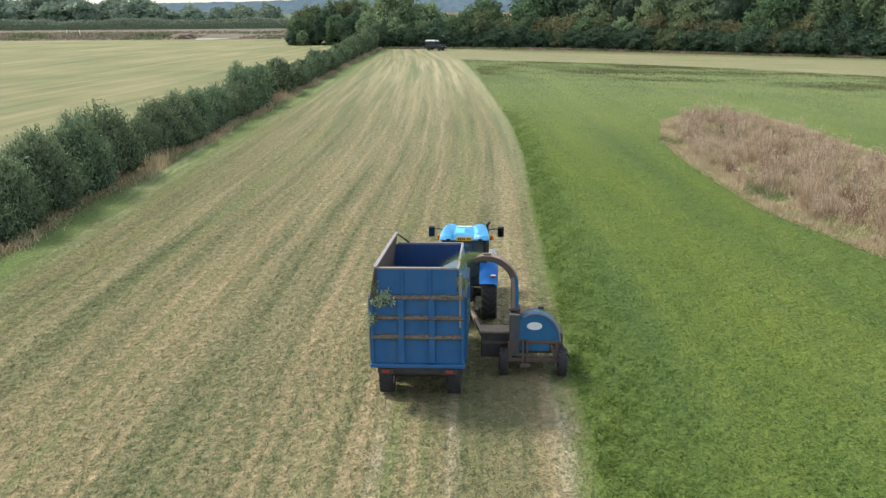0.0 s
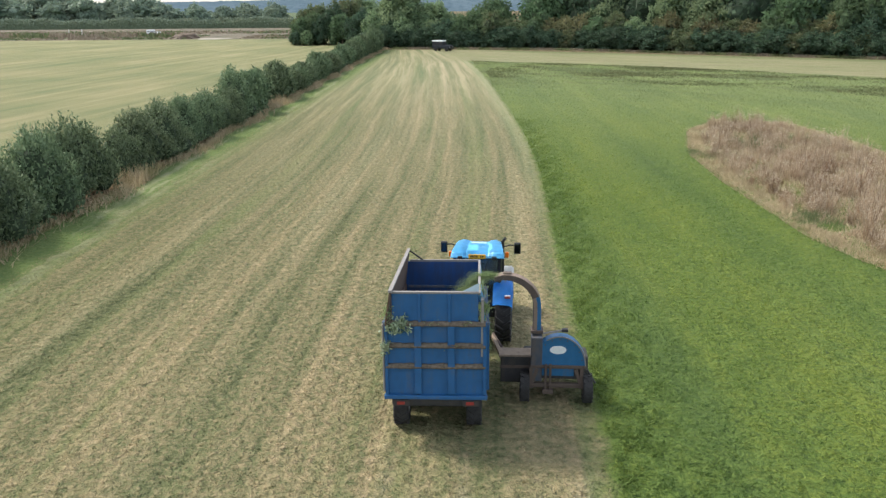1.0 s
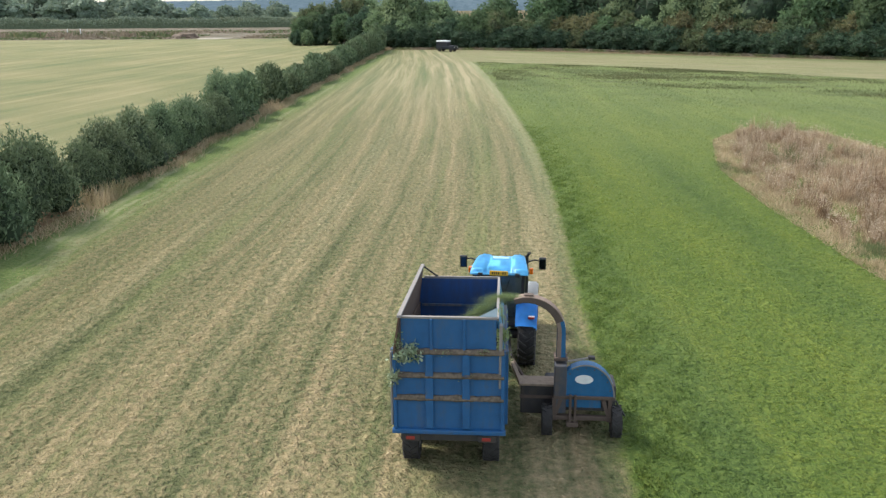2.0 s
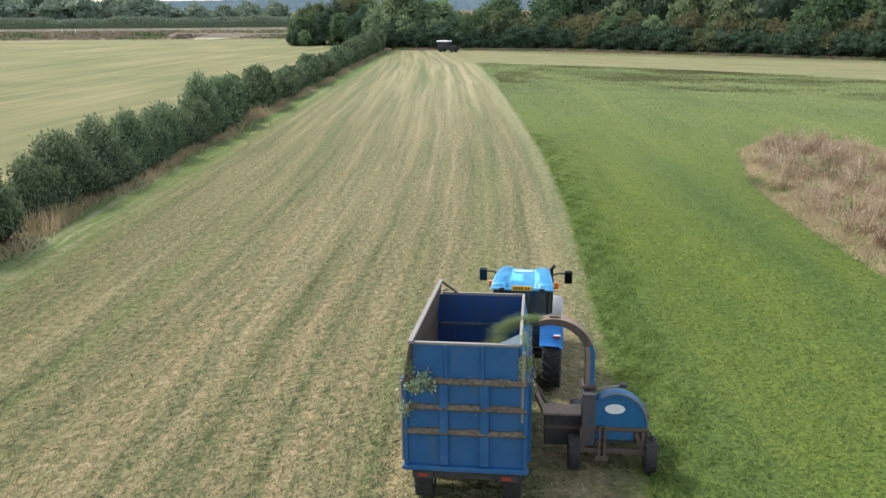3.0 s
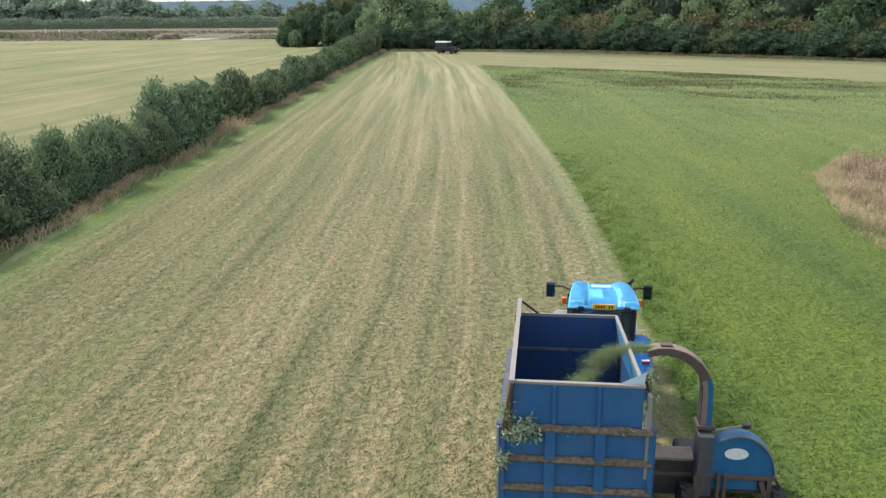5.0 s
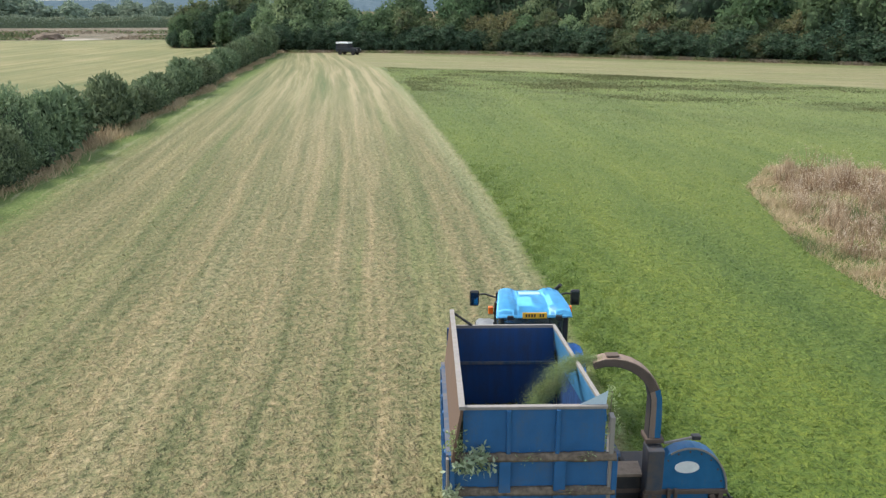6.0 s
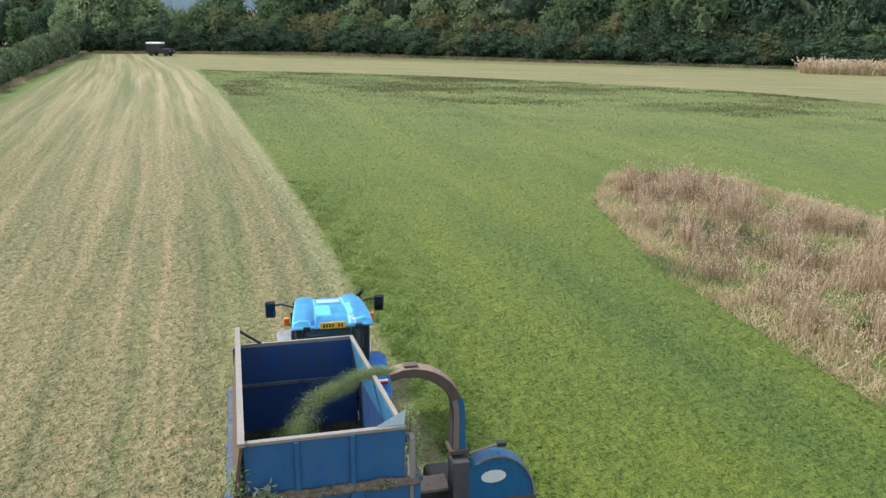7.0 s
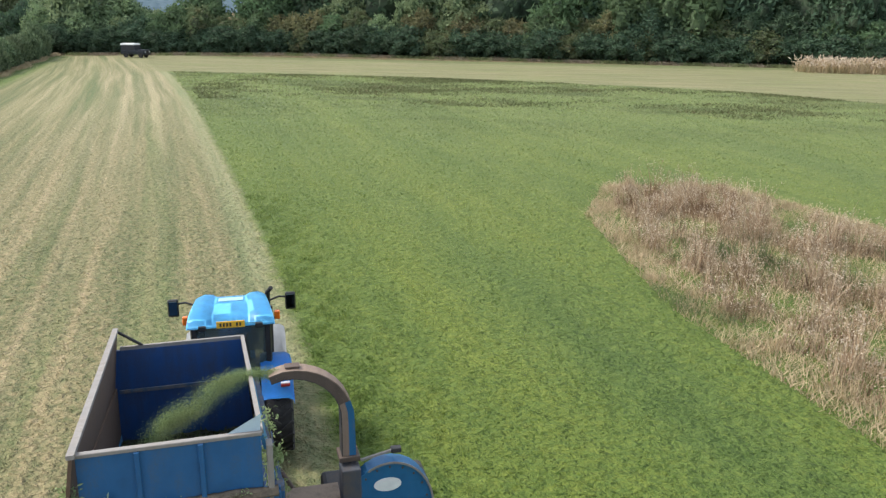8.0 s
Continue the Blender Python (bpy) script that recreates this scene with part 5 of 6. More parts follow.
    part("seat_back", box(bmesh.new(), -0.25, 0.25, 0.1, 0.22, 1.62, 2.2, 0.05), M_SEAT, t)
    part("dashboard", box(bmesh.new(), -0.3, 0.3, 1.15, 1.4, 1.3, 1.85, 0.06), M_BLACK, t)
    # roof with raised flanks and a lower middle
    bm = bmesh.new()
    prof = [(-0.22, 2.76, 0.82), (-0.14, 2.85, 0.82), (0.1, 2.91, 0.80), (0.6, 2.945, 0.74), (1.0, 2.92, 0.70), (1.3, 2.85, 0.66), (1.42, 2.78, 0.62)]
    rows = []
    for y, z, hw in prof:
        row = []
        for k, (fx, dz) in enumerate(((-1.0, -0.16), (-0.97, -0.03), (-0.8, 0.015), (-0.55, 0.0), (-0.42, -0.055), (0.0, -0.05), (0.42, -0.055), (0.55, 0.0), (0.8, 0.015), (0.97, -0.03), (1.0, -0.16))):
            row.append(bm.verts.new((fx * hw, y + (0.10 if abs(fx) < 0.5 and y < -0.1 else 0.0), max(z + dz, 2.70))))
        rows.append(row)
    for a, c in zip(rows, rows[1:]):
        for i in range(len(a) - 1):
            bm.faces.new((a[i], a[i + 1], c[i + 1], c[i]))
    bm.faces.new(rows[0][::-1])
    bm.faces.new(rows[-1])
    bmesh.ops.solidify(bm, geom=list(bm.faces), thickness=0.03)
    bmesh.ops.recalc_face_normals(bm, faces=bm.faces)
    roof = part("cab_roof", bm, M_ROOF, t, "light sky-blue moulded cab roof")
    m = roof.modifiers.new("soft", "BEVEL")
    m.width, m.segments, m.limit_method = 0.025, 2, "ANGLE"
    smooth(roof)
    part("roof_hatch", box(bmesh.new(), -0.24, 0.24, 0.72, 0.92, 2.88, 2.905, 0.012), M_HATCH, roof, "pale roof hatch")
    part("roof_lining", box(bmesh.new(), -0.68, 0.68, -0.1, 1.4, 2.66, 2.71, 0.02), M_BLACK, t)
    pl = part("number_plate", box(bmesh.new(), -0.26, 0.26, -0.262, -0.235, 2.70, 2.83, 0.006), M_PLATE, t, "yellow number plate with blank bars")
    for i in range(7):
        if i != 4:
            part("plate_bar", box(bmesh.new(), -0.2 + 0.06 * i, -0.165 + 0.06 * i, -0.266, -0.262, 2.73, 2.80), M_INK, pl)
    for s in (-1, 1):
        st = part("lamp_stalk", rod(bmesh.new(), (s * 0.7, 0.6, 2.5), (s * 0.88, 0.6, 2.52), 0.02), M_BLACK, t)
        part("amber_lamp", box(bmesh.new(), s * 0.88 - 0.055, s * 0.88 + 0.055, 0.55, 0.65, 2.50, 2.67, 0.02), M_AMBER, st, "orange indicator lamp")
        part("work_lamp", box(bmesh.new(), s * 0.52 - 0.07, s * 0.52 + 0.07, -0.27, -0.2, 2.66, 2.76, 0.015), M_BLACK, t)
        arm = bmesh.new()
        rod(arm, (s * 0.66, 1.5, 2.55), (s * 0.95, 1.6, 2.62), 0.022)
        rod(arm, (s * 0.95, 1.6, 2.62), (s * 1.12, 1.6, 2.6), 0.022)
        arm = part("mirror_arm", arm, M_BLACK, t)
        part("mirror_housing", box(bmesh.new(), s * 1.19 - 0.11, s * 1.19 + 0.11, 1.57, 1.66, 2.32, 2.70, 0.035), M_BLACK, arm)
        part("mirror_glass", box(bmesh.new(), s * 1.19 - 0.085, s * 1.19 + 0.085, 1.562, 1.572, 2.36, 2.66, 0.004), M_MIRROR, arm)
        part("grab_rail", rod(bmesh.new(), (s * 0.74, 0.8, 1.3), (s * 0.78, 0.85, 2.2), 0.018), M_BLACK, t)
    part("exhaust", rod(bmesh.new(), (0.72, 1.6, 1.3), (0.72, 1.5, 2.78), 0.055), M_BLACK, t)
    part("exhaust_tip", rod(bmesh.new(), (0.72, 1.5, 2.76), (0.80, 1.38, 2.9), 0.045), M_BLACK, t)
    # linkage and hitch
    for s in (-1, 1):
        part("lift_arm", beam(bmesh.new(), (s * 0.32, -0.2, 0.75), (s * 0.42, -1.1, 0.6), 0.06, 0.1), M_DARK, t)
    part("hitch", box(bmesh.new(), -0.12, 0.12, -0.7, -0.3, 0.4, 0.56, 0.02), M_DARK, t)
    return t


def forager():
    t = tagged(new("forage_harvester"), "worn blue trailed forage harvester with a curved spout", "harvester")
    # flywheel housing: half disc over a box
    bm = bmesh.new()
    pts = [(-0.62, 0.98)] + [(0.07 + 0.71 * math.cos(radians(a)), 1.0 + 0.84 * math.sin(radians(a))) for a in range(165, -1, -11)] + [(0.78, 0.98)]
    fr = [bm.verts.new((x, 0.0, z)) for x, z in pts]
    bk = [bm.verts.new((x, 0.30, z)) for x, z in pts]
    bm.faces.new(fr)
    bm.faces.new(bk[::-1])
    for i in range(len(pts)):
        j = (i + 1) % len(pts)
        bm.faces.new((fr[i], bk[i], bk[j], fr[j]))
    bmesh.ops.recalc_face_normals(bm, faces=bm.faces)
    h = part("flywheel_housing", bm, M_FBLUE, t, "blue half-round flywheel housing")
    bm = bmesh.new()
    arc = [(0.07 + 0.73 * math.cos(radians(a)), 1.0 + 0.86 * math.sin(radians(a))) for a in range(168, -1, -12)]
    rows = []
    for x0, z0 in arc:
        d = Vector((x0 - 0.07, 0, z0 - 1.0)).normalized() * 0.02
        rows.append([bm.verts.new((x0 + k * d.x, y0, z0 + k * d.z)) for k, y0 in ((-1, -0.02), (1, -0.02), (1, 0.31), (-1, 0.31))])
    for a, c in zip(rows, rows[1:]):
        for i in range(4):
            bm.faces.new((a[i], a[(i + 1) % 4], c[(i + 1) % 4], c[i]))
    bm.faces.new(rows[0])
    bm.faces.new(rows[-1][::-1])
    bmesh.ops.recalc_face_normals(bm, faces=bm.faces)
    part("housing_band", bm, M_FBLUE, h, "blue steel band round the housing")
    # pale strip stands for the highlight along the rim's top and right
    bm = bmesh.new()
    rows = [[bm.verts.new((0.07 + r * math.cos(radians(a)), y0, 1.0 + (r + 0.13) * math.sin(radians(a)))) for r, y0 in ((0.715, -0.042), (0.75, -0.042), (0.75, -0.03), (0.715, -0.03))] for a in range(120, -1, -6)]
    for a, c in zip(rows, rows[1:]):
        for i in range(4):
            bm.faces.new((a[i], a[(i + 1) % 4], c[(i + 1) % 4], c[i]))
    bm.faces.new(rows[0])
    bm.faces.new(rows[-1][::-1])
    bmesh.ops.recalc_face_normals(bm, faces=bm.faces)
    part("bright_rim", bm, M_RAIL, h, "pale strip for the rim highlight")
    bm = bmesh.new()
    bmesh.ops.create_cone(bm, cap_ends=True, segments=32, radius1=0.5, radius2=0.5, depth=0.012, matrix=Matrix.Translation((0.03, -0.008, 1.47)) @ Matrix.Rotation(radians(90), 4, "X") @ Matrix.Diagonal((0.46, 0.24, 1, 1)))
    part("oval_badge", bm, M_WHITE, h, "blank white oval badge")
    for i in range(9):
        a = radians(12 + 19.5 * i)
        part("bolt", rod(bmesh.new(), (0.07 + 0.64 * math.cos(a), -0.018, 1.02 + 0.76 * math.sin(a)), (0.07 + 0.64 * math.cos(a), 0.0, 1.02 + 0.76 * math.sin(a)), 0.018, None, 6), M_RUST, h)
    h.scale, h.location = (0.93, 0.75, 0.95), (0.005, 0.0, 0.05)
    part("latch_bar", beam(bmesh.new(), (-0.36, 0.1, 1.86), (0.2, 0.15, 1.95), 0.035, 0.035), M_RAIL, t)
    part("latch_hook", box(bmesh.new(), 0.12, 0.28, 0.1, 0.22, 1.9, 1.98, 0.015), M_DARK, t)
    # lower casing and frame
    # shade under the housing is put into the casing's dark colour
    part("lower_casing", box(bmesh.new(), -0.62, 0.72, 0.06, 0.75, 0.60, 0.97, 0.02), M_DARK, t, "grimy lower casing coloured dark for shade")
    part("lower_panel", box(bmesh.new(), -0.58, 0.46, 0.02, 0.056, 0.70, 0.925, 0.01), M_FBLUE, t, "faded blue lower panel")
    for s in (-1, 1):
        part("side_bracket", beam(bmesh.new(), (s * 0.50, -0.02, 0.92), (s * 0.64, -0.02, 0.5), 0.05, 0.09), M_RUST, t)
    part("sill_band", box(bmesh.new(), -0.68, 0.78, -0.04, 0.06, 0.93, 1.02, 0.015), M_RUST, t)
    part("rear_beam", box(bmesh.new(), -0.72, 0.72, -0.06, 0.06, 0.40, 0.51, 0.015), M_RUST, t)
    part("blower_casing", box(bmesh.new(), -0.665, -0.375, -0.035, 0.34, 0.55, 1.78, 0.02), M_CASING, t, "grimy brown and blue blower casing")
    for s in (-1, 1):
        part("wheel_leg", beam(bmesh.new(), (s * 0.66, 0.0, 0.95), (s * 0.66, 0.0, 0.38), 0.08, 0.1), M_RUST, t)
        part("stub_axle", rod(bmesh.new(), (s * 0.6, 0, 0.39), (s * 0.82, 0, 0.39), 0.04), M_RUST, t)
        SPIN.append((wheel(t, 0.39, 0.25, (s * 0.82, 0, 0.39), 14, M_RUST, 0.05), 0.39, (s * 0.82, 0, 0.39), "forager"))
    for x in (-0.28, -0.16):
        part("jack_post", box(bmesh.new(), x - 0.03, x + 0.03, -0.13, -0.06, 0.36, 1.08, 0.01), M_RUST, t)
    part("jack_foot", box(bmesh.new(), -0.36, -0.08, -0.16, -0.04, 0.26, 0.38, 0.015), M_RUST, t)
    part("hose", rod(bmesh.new(), (0.8, 0.05, 0.9), (1.02, -0.05, 0.55), 0.025), M_BLACK, t)
    # cutting head in front, feed tray and drawbar to the tractor
    part("cutting_hood", box(bmesh.new(), -0.85, 0.9, 0.75, 1.5, 0.3, 0.95, 0.08), M_DARK, t)
    part("feed_tray", hexa(bmesh.new(), [(-1.5, 0.25, 1.12), (-0.66, 0.25, 1.12), (-0.66, 0.6, 1.16), (-1.5, 0.6, 1.16)], [(-1.5, 0.25, 1.17), (-0.66, 0.25, 1.17), (-0.66, 0.6, 1.23), (-1.5, 0.6, 1.23)]), M_TRAY, t, "dusty brown feed tray")
    part("tray_skirt", box(bmesh.new(), -1.46, -0.66, 0.3, 0.72, 0.36, 1.12, 0.03), M_DARK, t)
    part("intake_rib", box(bmesh.new(), -1.48, -0.66, 0.27, 0.3, 0.78, 0.86, 0.01), M_RUST, t)
    part("drawbar", beam(bmesh.new(), (-1.3, 0.7, 0.6), (-1.85, 3.9, 0.5), 0.1, 0.12), M_TRAY, t)
    part("drive_shaft", rod(bmesh.new(), (-1.15, 1.0, 0.62), (-1.8, 3.6, 0.55), 0.04), M_RUST, t)
    # spout: square duct bent over to the side
    path = [Vector((-0.52, 0.3, 1.84)), Vector((-0.52, 0.3, 2.1)), Vector((-0.52, 0.3, 2.45))]
    for a in range(8, 97, 11):
        path.append(Vector((-0.52 - 0.84 + 0.84 * math.cos(radians(a)), 0.3, 2.55 + 0.80 * math.sin(radians(a)))))
    path.append(Vector((-1.64, 0.3, 3.29)))
    def duct(out0, out1, side0, side1, first=0, last=99):
        bm = bmesh.new()
        rows = []
        for i, p in enumerate(path):
            if not first <= i <= last:
                continue
            d = (path[min(i + 1, len(path) - 1)] - path[max(i - 1, 0)]).normalized()
            n = Vector((d.z, 0, -d.x))
            k = 1.0 - 0.45 * i / len(path)
            rows.append([bm.verts.new(p + n * o * k + Vector((0, s, 0))) for o, s in ((out0, side0), (out1, side0), (out1, side1), (out0, side1))])
        for a, c in zip(rows, rows[1:]):
            for i in range(4):
                bm.faces.new((a[i], a[(i + 1) % 4], c[(i + 1) % 4], c[i]))
        bm.faces.new(rows[0])
        bm.faces.new(rows[-1][::-1])
        bmesh.ops.recalc_face_normals(bm, faces=bm.faces)
        return bm
    sp = part("spout", duct(0.085, 0.105, -0.13, 0.13, 4), M_TAN, t, "curved blue and rusty discharge spout")
    part("spout_back", duct(0.085, 0.105, -0.13, 0.13, 0, 4), M_FBLUE, sp, "blue lower back of the spout")
    part("spout_side", duct(-0.10, 0.0, -0.13, -0.115, 0, 4), M_TAN, sp)
    part("spout_side", duct(-0.10, 0.0, -0.13, -0.115, 4), M_RUST, sp)
    part("spout_side", duct(0.001, 0.084, -0.13, -0.115, 0, 4), M_FBLUE, sp)
    part("spout_side", duct(0.001, 0.084, -0.13, -0.115, 4), M_RUST, sp)
    part("spout_side", duct(-0.10, 0.084, 0.115, 0.13), M_RUST, sp)
    part("spout_floor", duct(-0.115, -0.101, -0.13, 0.13), M_DARK, sp)
    part("spout_collar", box(bmesh.new(), -0.68, -0.36, 0.12, 0.48, 1.84, 1.92, 0.01), M_RUST, sp)
    part("spout_clamp", box(bmesh.new(), -1.42, -1.2, 0.22, 0.38, 3.425, 3.455, 0.012), M_RUST, sp)
    return t


TRAILER, TRACTOR, FORAGER = trailer(), tractor(), forager()


# ---- the cut grass in flight, and what lies or hangs on the trailer ----
def bits(name, rng, n, spread, size, mat, parent=None):
    at = rng.normal(size=(n, 3)) * np.array(spread)
    return tagged(quads(name, leaves_at(rng, at, unit(rng.normal(size=(n, 3))), size, size * 0.35), [mat], parent=parent), kind="stuff")


ARC = [(-1.55, 0.3, 3.34), (-1.9, 0.28, 3.37), (-2.25, 0.22, 3.31), (-2.6, 0.14, 3.16), (-2.95, 0.04, 2.93), (-3.3, -0.06, 2.64), (-3.6, -0.16, 2.32), (-3.85, -0.24, 2.0)]
rng7 = np.random.default_rng(7)
STREAM = tagged(new("grass_stream"), "jet of freshly chopped green grass blown from the spout", "cut grass")
CHUNKS = []
for _i in range(14):
    _f = _i / 13
    _w = 0.045 + 0.065 * _f
    CHUNKS.append((bits("grass_clump", rng7, 2000 + int(2800 * _f), (0.17, _w * 0.9, _w * 0.85), 0.021, M_CHOP, STREAM), _f))


def heap():
    rng = np.random.default_rng(9)
    bm = bmesh.new()
    bmesh.ops.create_grid(bm, x_segments=26, y_segments=52, size=1.0)
    def hz(x, y):
        hill = 0.55 * math.exp(-((x - 0.1) / 0.7) ** 2 - ((y - 1.7) / 1.1) ** 2) + 0.25 * math.exp(-((x + 0.3) / 0.8) ** 2 - ((y - 3.4) / 1.0) ** 2)
        return 1.42 - 0.02 * y + 0.7 * hill + 0.08 * noise.noise(Vector((x * 3, y * 3, 1)))
    for q in bm.verts:
        x, y = q.co.x * 1.12, 2.5 + q.co.y * 2.45
        q.co = Vector((x, y, hz(x, y)))
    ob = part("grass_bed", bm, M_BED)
    n = 3800
    x, y = rng.uniform(-1.08, 1.08, n), rng.uniform(0.1, 4.9, n)
    at = np.array([(a, c, hz(a, c) + 0.01) for a, c in zip(x, y)])
    tagged(quads("loose_grass", leaves_at(rng, at, unit(rng.normal(size=(n, 3)) + np.array([0, 0, 1.2])), 0.09, 0.03), [M_CHOPD], parent=ob), kind="stuff")
    return tagged(ob, "shallow heap of chopped green grass in a trailer", "cut grass")


# very dark mottled bed below the loose grass
M_BED = plain("dark_grass_bed", (0.022, 0.026, 0.014), 0.95, 0, 0.4, 5.0, 0.5)
HEAP = heap()


def sprig(name, at, n, size, spread, mat, label):
    rng = np.random.default_rng(int(100 + n))
    bm = bmesh.new()
    tips = []
    for i in range(9):
        d = Vector((rng.normal() * spread[0], -abs(rng.normal()) * spread[1], rng.normal() * spread[2]))
        q = Vector(at) + d
        rod(bm, at, q, 0.012, 0.004, 5)
        tips.append(q)
    ob = part(name, bm, M_TWIG)
    tp = np.array([tips[i] for i in rng.integers(0, 9, n)])
    base = np.array(at)
    p = base + (tp - base) * rng.uniform(0.35, 1.1, (n, 1)) + rng.normal(scale=0.05, size=(n, 3))
    tagged(quads("leaf_spray", leaves_at(rng, p, unit(rng.normal(size=(n, 3))), size, size * 0.42), [mat], parent=ob), kind="stuff")
    return tagged(ob, label, "twig")


M_PALE = leafy("pale_twig_leaf", (0.15, 0.22, 0.115), (0.50, 0.57, 0.41), None, 0.5, 0.35, 3.0)
RIDERS = [
    sprig("leafy_twig", (-0.86, -0.1, 2.98), 420, 0.10, (0.13, 0.07, 0.11), M_PALE, "leafy green twig caught on a tailgate"),
    sprig("leafy_twig", (-1.16, -0.08, 2.46), 200, 0.09, (0.07, 0.05, 0.09), M_PALE, "small leafy twig caught on a tailgate"),
    sprig("hanging_grass", (1.14, 0.35, 3.35), 620, 0.065, (0.05, 0.22, 0.26), M_CHOP, "wisps of cut grass hanging on a trailer's side"),
    sprig("hanging_grass", (1.2, 0.9, 2.6), 560, 0.065, (0.05, 0.3, 0.42), M_CHOP, "wisps of cut grass hanging on a trailer's side"),
    sprig("hanging_grass", (-1.12, -0.05, 3.25), 220, 0.06, (0.03, 0.05, 0.15), M_CHOP, "wisps of cut grass hanging on a trailer's side"),
    sprig("grass_wisp", (0.72, -0.12, 3.06), 36, 0.035, (0.14, 0.02, 0.02), M_CHOP, "wisp of cut grass lying on a muddy ledge"),
    sprig("grass_wisp", (-0.1, -0.12, 3.06), 28, 0.035, (0.12, 0.02, 0.02), M_CHOP, "wisp of cut grass lying on a muddy ledge"),
    sprig("grass_wisp", (0.55, -0.12, 2.5), 22, 0.035, (0.16, 0.02, 0.02), M_CHOP, "wisp of cut grass lying on a muddy ledge"),
]


# ---- vehicles far off ----
def four_by_four(name, body_mat, roof_mat, label, length=4.7, high=2.2):
    t = tagged(new(name), label, "car")
    k = length / 4.7
    part("body", box(bmesh.new(), -0.85, 0.85, -2.3 * k, 2.3 * k, 0.55, 1.15, 0.06), body_mat, t)
    part("bonnet", box(bmesh.new(), -0.72, 0.72, 0.58 * k, 2.28 * k, 1.1, 1.32, 0.06), body_mat, t)
    bm = bmesh.new()
    hexa(bm, [(-0.83, -2.28 * k, 1.15), (0.83, -2.28 * k, 1.15), (0.83, 0.62 * k, 1.15), (-0.83, 0.62 * k, 1.15)], [(-0.74, -2.2 * k, high - 0.12), (0.74, -2.2 * k, high - 0.12), (0.74, 0.35 * k, high - 0.12), (-0.74, 0.35 * k, high - 0.12)])
    part("cabin", bm, body_mat, t)
    part("roof", box(bmesh.new(), -0.8, 0.8, -2.3 * k, 0.48 * k, high - 0.3, high, 0.06), roof_mat, t)
    for s in (-1, 1):
        for y0, y1 in ((-1.95, -1.05), (-0.95, -0.35), (-0.25, 0.32)):
            part("side_window", hexa(bmesh.new(), [(s * 0.80, y0 * k, 1.3), (s * 0.84, y0 * k, 1.3), (s * 0.84, y1 * k, 1.3), (s * 0.80, y1 * k, 1.3)], [(s * 0.74, y0 * k, high - 0.42), (s * 0.785, y0 * k, high - 0.42), (s * 0.785, (y1 - 0.08) * k, high - 0.42), (s * 0.74, (y1 - 0.08) * k, high - 0.42)]), M_BLACK, t)
        part("headlamp", rod(bmesh.new(), (s * 0.6, 2.28 * k, 0.95), (s * 0.6, 2.33 * k, 0.95), 0.1, None, 14), M_WHITE, t)
        for y in (-1.4, 1.5):
            w = rod(bmesh.new(), (s * 0.62, y * k, 0.4), (s * 0.88, y * k, 0.4), 0.4, None, 24)
            part("wheel", w, M_RUBBER, t)
    part("windscreen", hexa(bmesh.new(), [(-0.7, 0.6 * k, 1.34), (0.7, 0.6 * k, 1.34), (0.7, 0.65 * k, 1.34), (-0.7, 0.65 * k, 1.34)], [(-0.66, 0.38 * k, high - 0.3), (0.66, 0.38 * k, high - 0.3), (0.66, 0.43 * k, high - 0.3), (-0.66, 0.43 * k, high - 0.3)]), M_BLACK, t)
    part("bumper", box(bmesh.new(), -0.85, 0.85, 2.28 * k, 2.42 * k, 0.5, 0.68, 0.03), M_BLACK, t)
    part("grille", box(bmesh.new(), -0.42, 0.42, 2.29 * k, 2.33 * k, 0.75, 1.15, 0.02), M_BLACK, t)
    return t


M_CARDARK = painted("dark_car_paint", (0.02, 0.025, 0.034), (0.08, 0.07, 0.06), 0.2, 0.3)
M_CARWHITE = painted("white_car_paint", (0.78, 0.79, 0.79), (0.4, 0.38, 0.35), 0.05, 0.3)
JEEP = four_by_four("off_road_car", M_CARDARK, M_CARWHITE, "parked dark off-road car with a white roof", 4.7, 2.35)
JEEP.matrix_basis = pose(-5.7, 199.4, 0, 0, 0, -122)
WHITE_CAR = four_by_four("white_car", M_CARWHITE, M_CARWHITE, "white car driving along the far lane", 4.8, 2.0)


# ---- what moves ----
TRAILER_ROWS = [(0, -1.101, 19.943, -1.63), (0.5, -0.979, 21.978, -1.02), (1, -0.892, 24.011, -0.81), (1.5, -0.822, 26.045, -1.24), (3, -0.408, 32.069, -4.17), (3.5, -0.198, 34.114, -4.68), (4, 0.004, 36.170, -4.91), (5.5, 0.645, 42.316, -4.60), (6, 0.806, 44.377, -3.80), (6.5, 0.983, 46.439, -2.91), (7, 1.130, 48.487, -2.08), (7.5, 1.271, 50.534, -1.38), (8, 1.445, 52.584, -0.83)]
TRACTOR_ROWS = [(0, 0.127, 26.529, -2.29), (0.5, 0.097, 28.499, -3.26), (1, 0.163, 30.438, -4.19), (1.5, 0.321, 32.417, -4.96), (3, 1.022, 38.423, -6.52), (3.5, 1.237, 40.504, -6.66), (4, 1.489, 42.562, -6.40), (5.5, 1.948, 48.708, -4.12), (6, 2.015, 50.768, -3.57), (6.5, 2.093, 52.881, -3.34), (7, 2.198, 54.982, -3.38), (7.5, 2.290, 57.047, -3.62), (8, 2.412, 59.112, -3.95)]
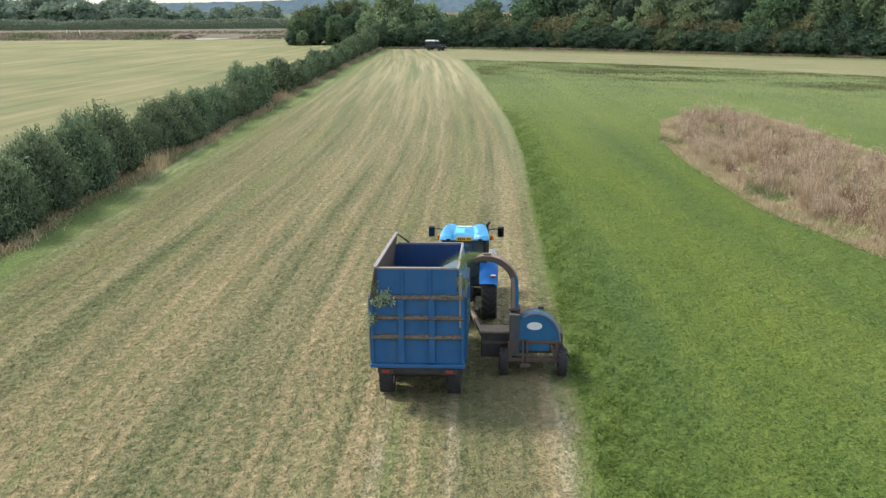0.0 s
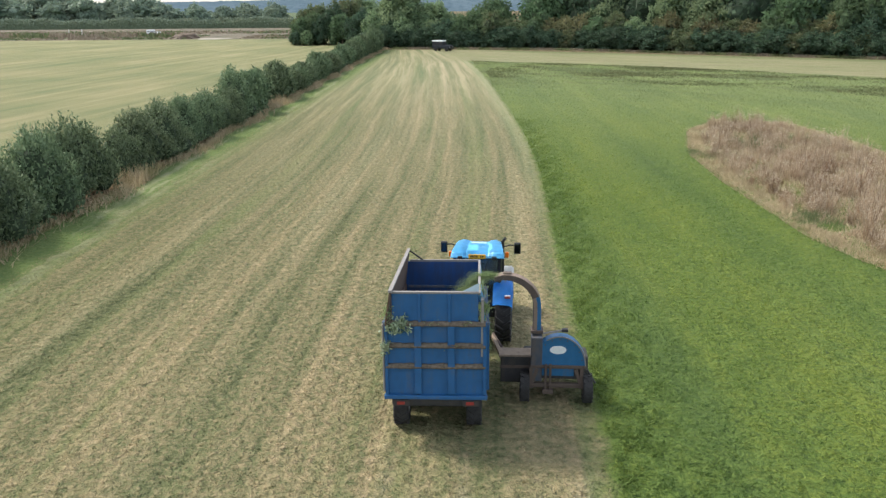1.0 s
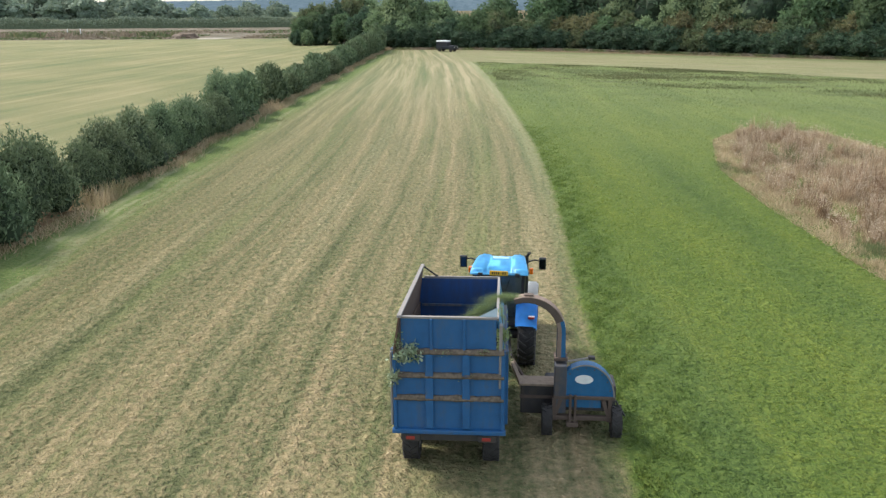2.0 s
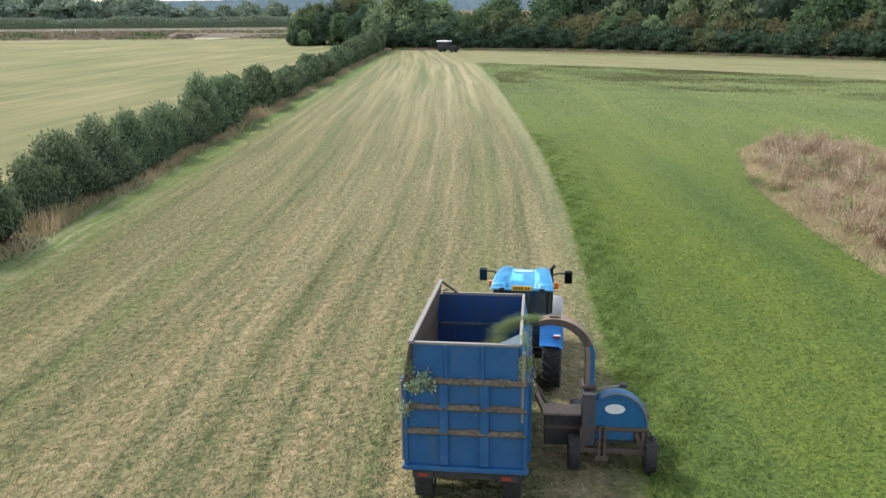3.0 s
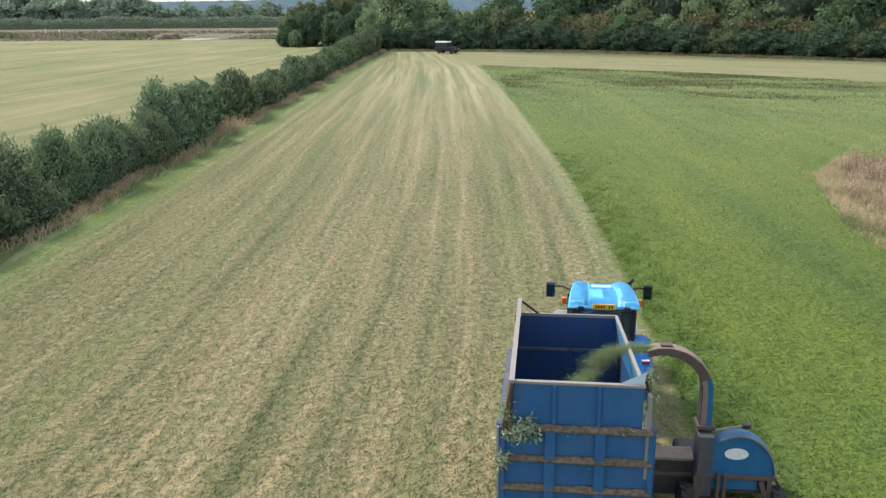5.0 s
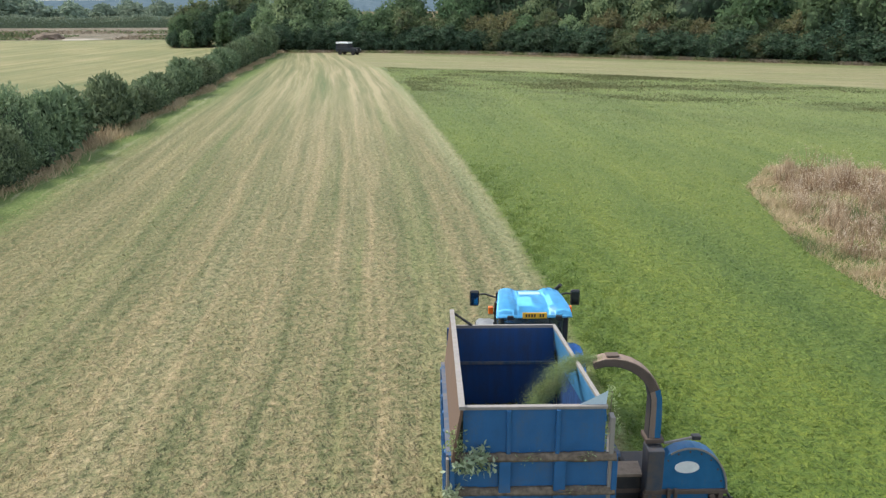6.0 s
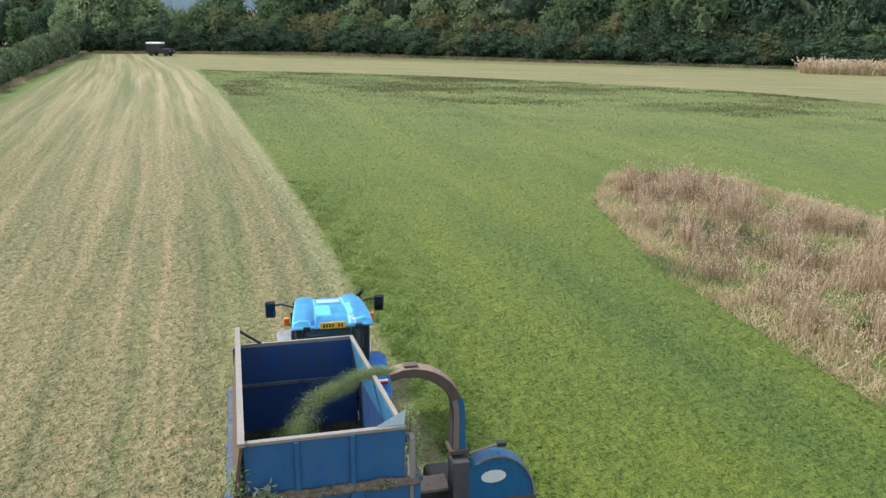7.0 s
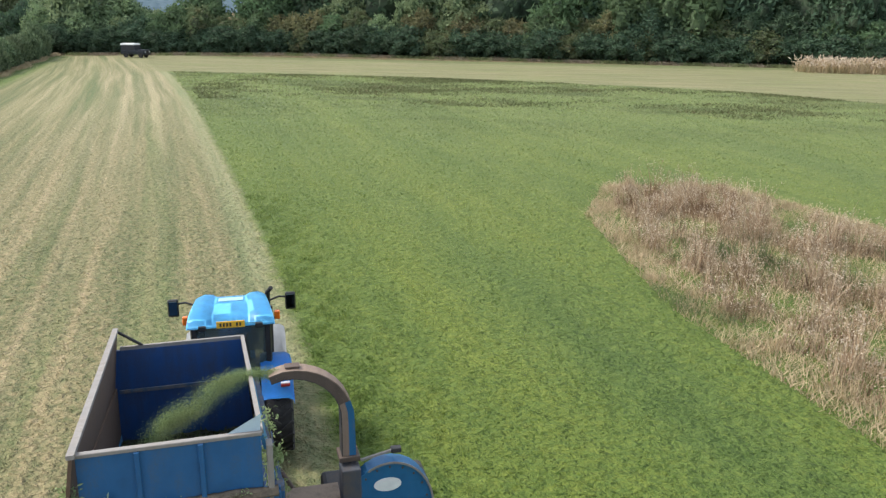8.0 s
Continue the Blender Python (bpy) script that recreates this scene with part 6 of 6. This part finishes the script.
FORAGER_ROWS = [(0, 2.018, 21.931, -2.18), (0.5, 2.100, 24.063, -2.47), (1, 2.180, 26.131, -2.74), (1.5, 2.267, 28.108, -2.99), (3, 2.761, 34.036, -3.63), (3.5, 2.985, 36.092, -3.77), (4, 3.203, 38.124, -3.82), (5.5, 3.781, 44.317, -3.57), (6, 3.892, 46.419, -3.36), (6.5, 4.006, 48.561, -3.09), (7, 4.128, 50.640, -2.76), (7.5, 4.256, 52.702, -2.41), (8, 4.404, 54.753, -2.06)]


REACH = [(0, 0.5), (0.5, 0.52), (1.0, 0.62), (1.5, 0.75), (2.8, 0.72), (3.2, 0.7), (3.6, 0.8), (4.0, 0.98), (5.3, 0.8), (5.5, 1.1), (5.7, 1.0), (6.0, 0.58), (6.2, 0.98), (6.6, 0.6), (7.0, 1.0), (7.5, 0.52), (8.0, 1.0)]


def arc_at(f, t):
    """A place along the jet, which is thrown now farther, now shorter."""
    k = max(0.0, min(0.999, f)) * (len(ARC) - 1)
    i = int(k)
    p = Vector(ARC[i]).lerp(Vector(ARC[i + 1]), k - i)
    far = float(np.interp(t - 0.06 * f, [q[0] for q in REACH], [q[1] for q in REACH]))
    p.x = ARC[0][0] + (p.x - ARC[0][0]) * (1 + (far - 1) * min(1.0, 0.45 + f))
    return p


def motions():
    rows_of = {"trailer": TRAILER_ROWS, "tractor": TRACTOR_ROWS, "forager": FORAGER_ROWS}
    for ob, rows in ((TRAILER, TRAILER_ROWS), (TRACTOR, TRACTOR_ROWS), (FORAGER, FORAGER_ROWS), (STREAM, FORAGER_ROWS), (HEAP, TRAILER_ROWS), *((r, TRAILER_ROWS) for r in RIDERS)):
        walk(ob, [(t, pose(x, y, 0, 0, 0, a)) for t, x, y, a in rows])
    for ob, r, at, which in SPIN:
        rows = rows_of[which]
        step = 0.1 if r < 0.45 else 0.2
        out = []
        for i in range(int(round(8.0 / step)) + 1):
            t = i * step
            y = float(np.interp(t, [q[0] for q in rows], [q[2] for q in rows])) - rows[0][2]
            out.append((t, pose(*at, -math.degrees(y / r), 0, 0)))
        walk(ob, out)
    for i, (ob, f) in enumerate(CHUNKS):
        out = []
        for k in range(41):
            t = 0.2 * k
            s = f + 0.035 * math.sin(9.0 * t + 1.7 * i)
            p = arc_at(s, t) + Vector((0.03 * math.sin(5 * t + i), 0.16 * f * math.sin(3.1 * t + 0.9 * i), 0.10 * f * math.sin(4.3 * t + 1.3 * i)))
            out.append((t, pose(p.x, p.y, p.z, 20 * math.sin(4 * t + i), 7 * math.sin(3 * t + 2 * i) + 8 - 58 * f, 16 * f + 5 * math.sin(5 * t))))
        walk(ob, out)
    # the car on the far lane
    walk(WHITE_CAR, [(0, pose(-174, 318, 0, 0, 0, -90)), (4, pose(66, 318, 0, 0, 0, -90)), (8, pose(306, 318, 0, 0, 0, -90))])


motions()
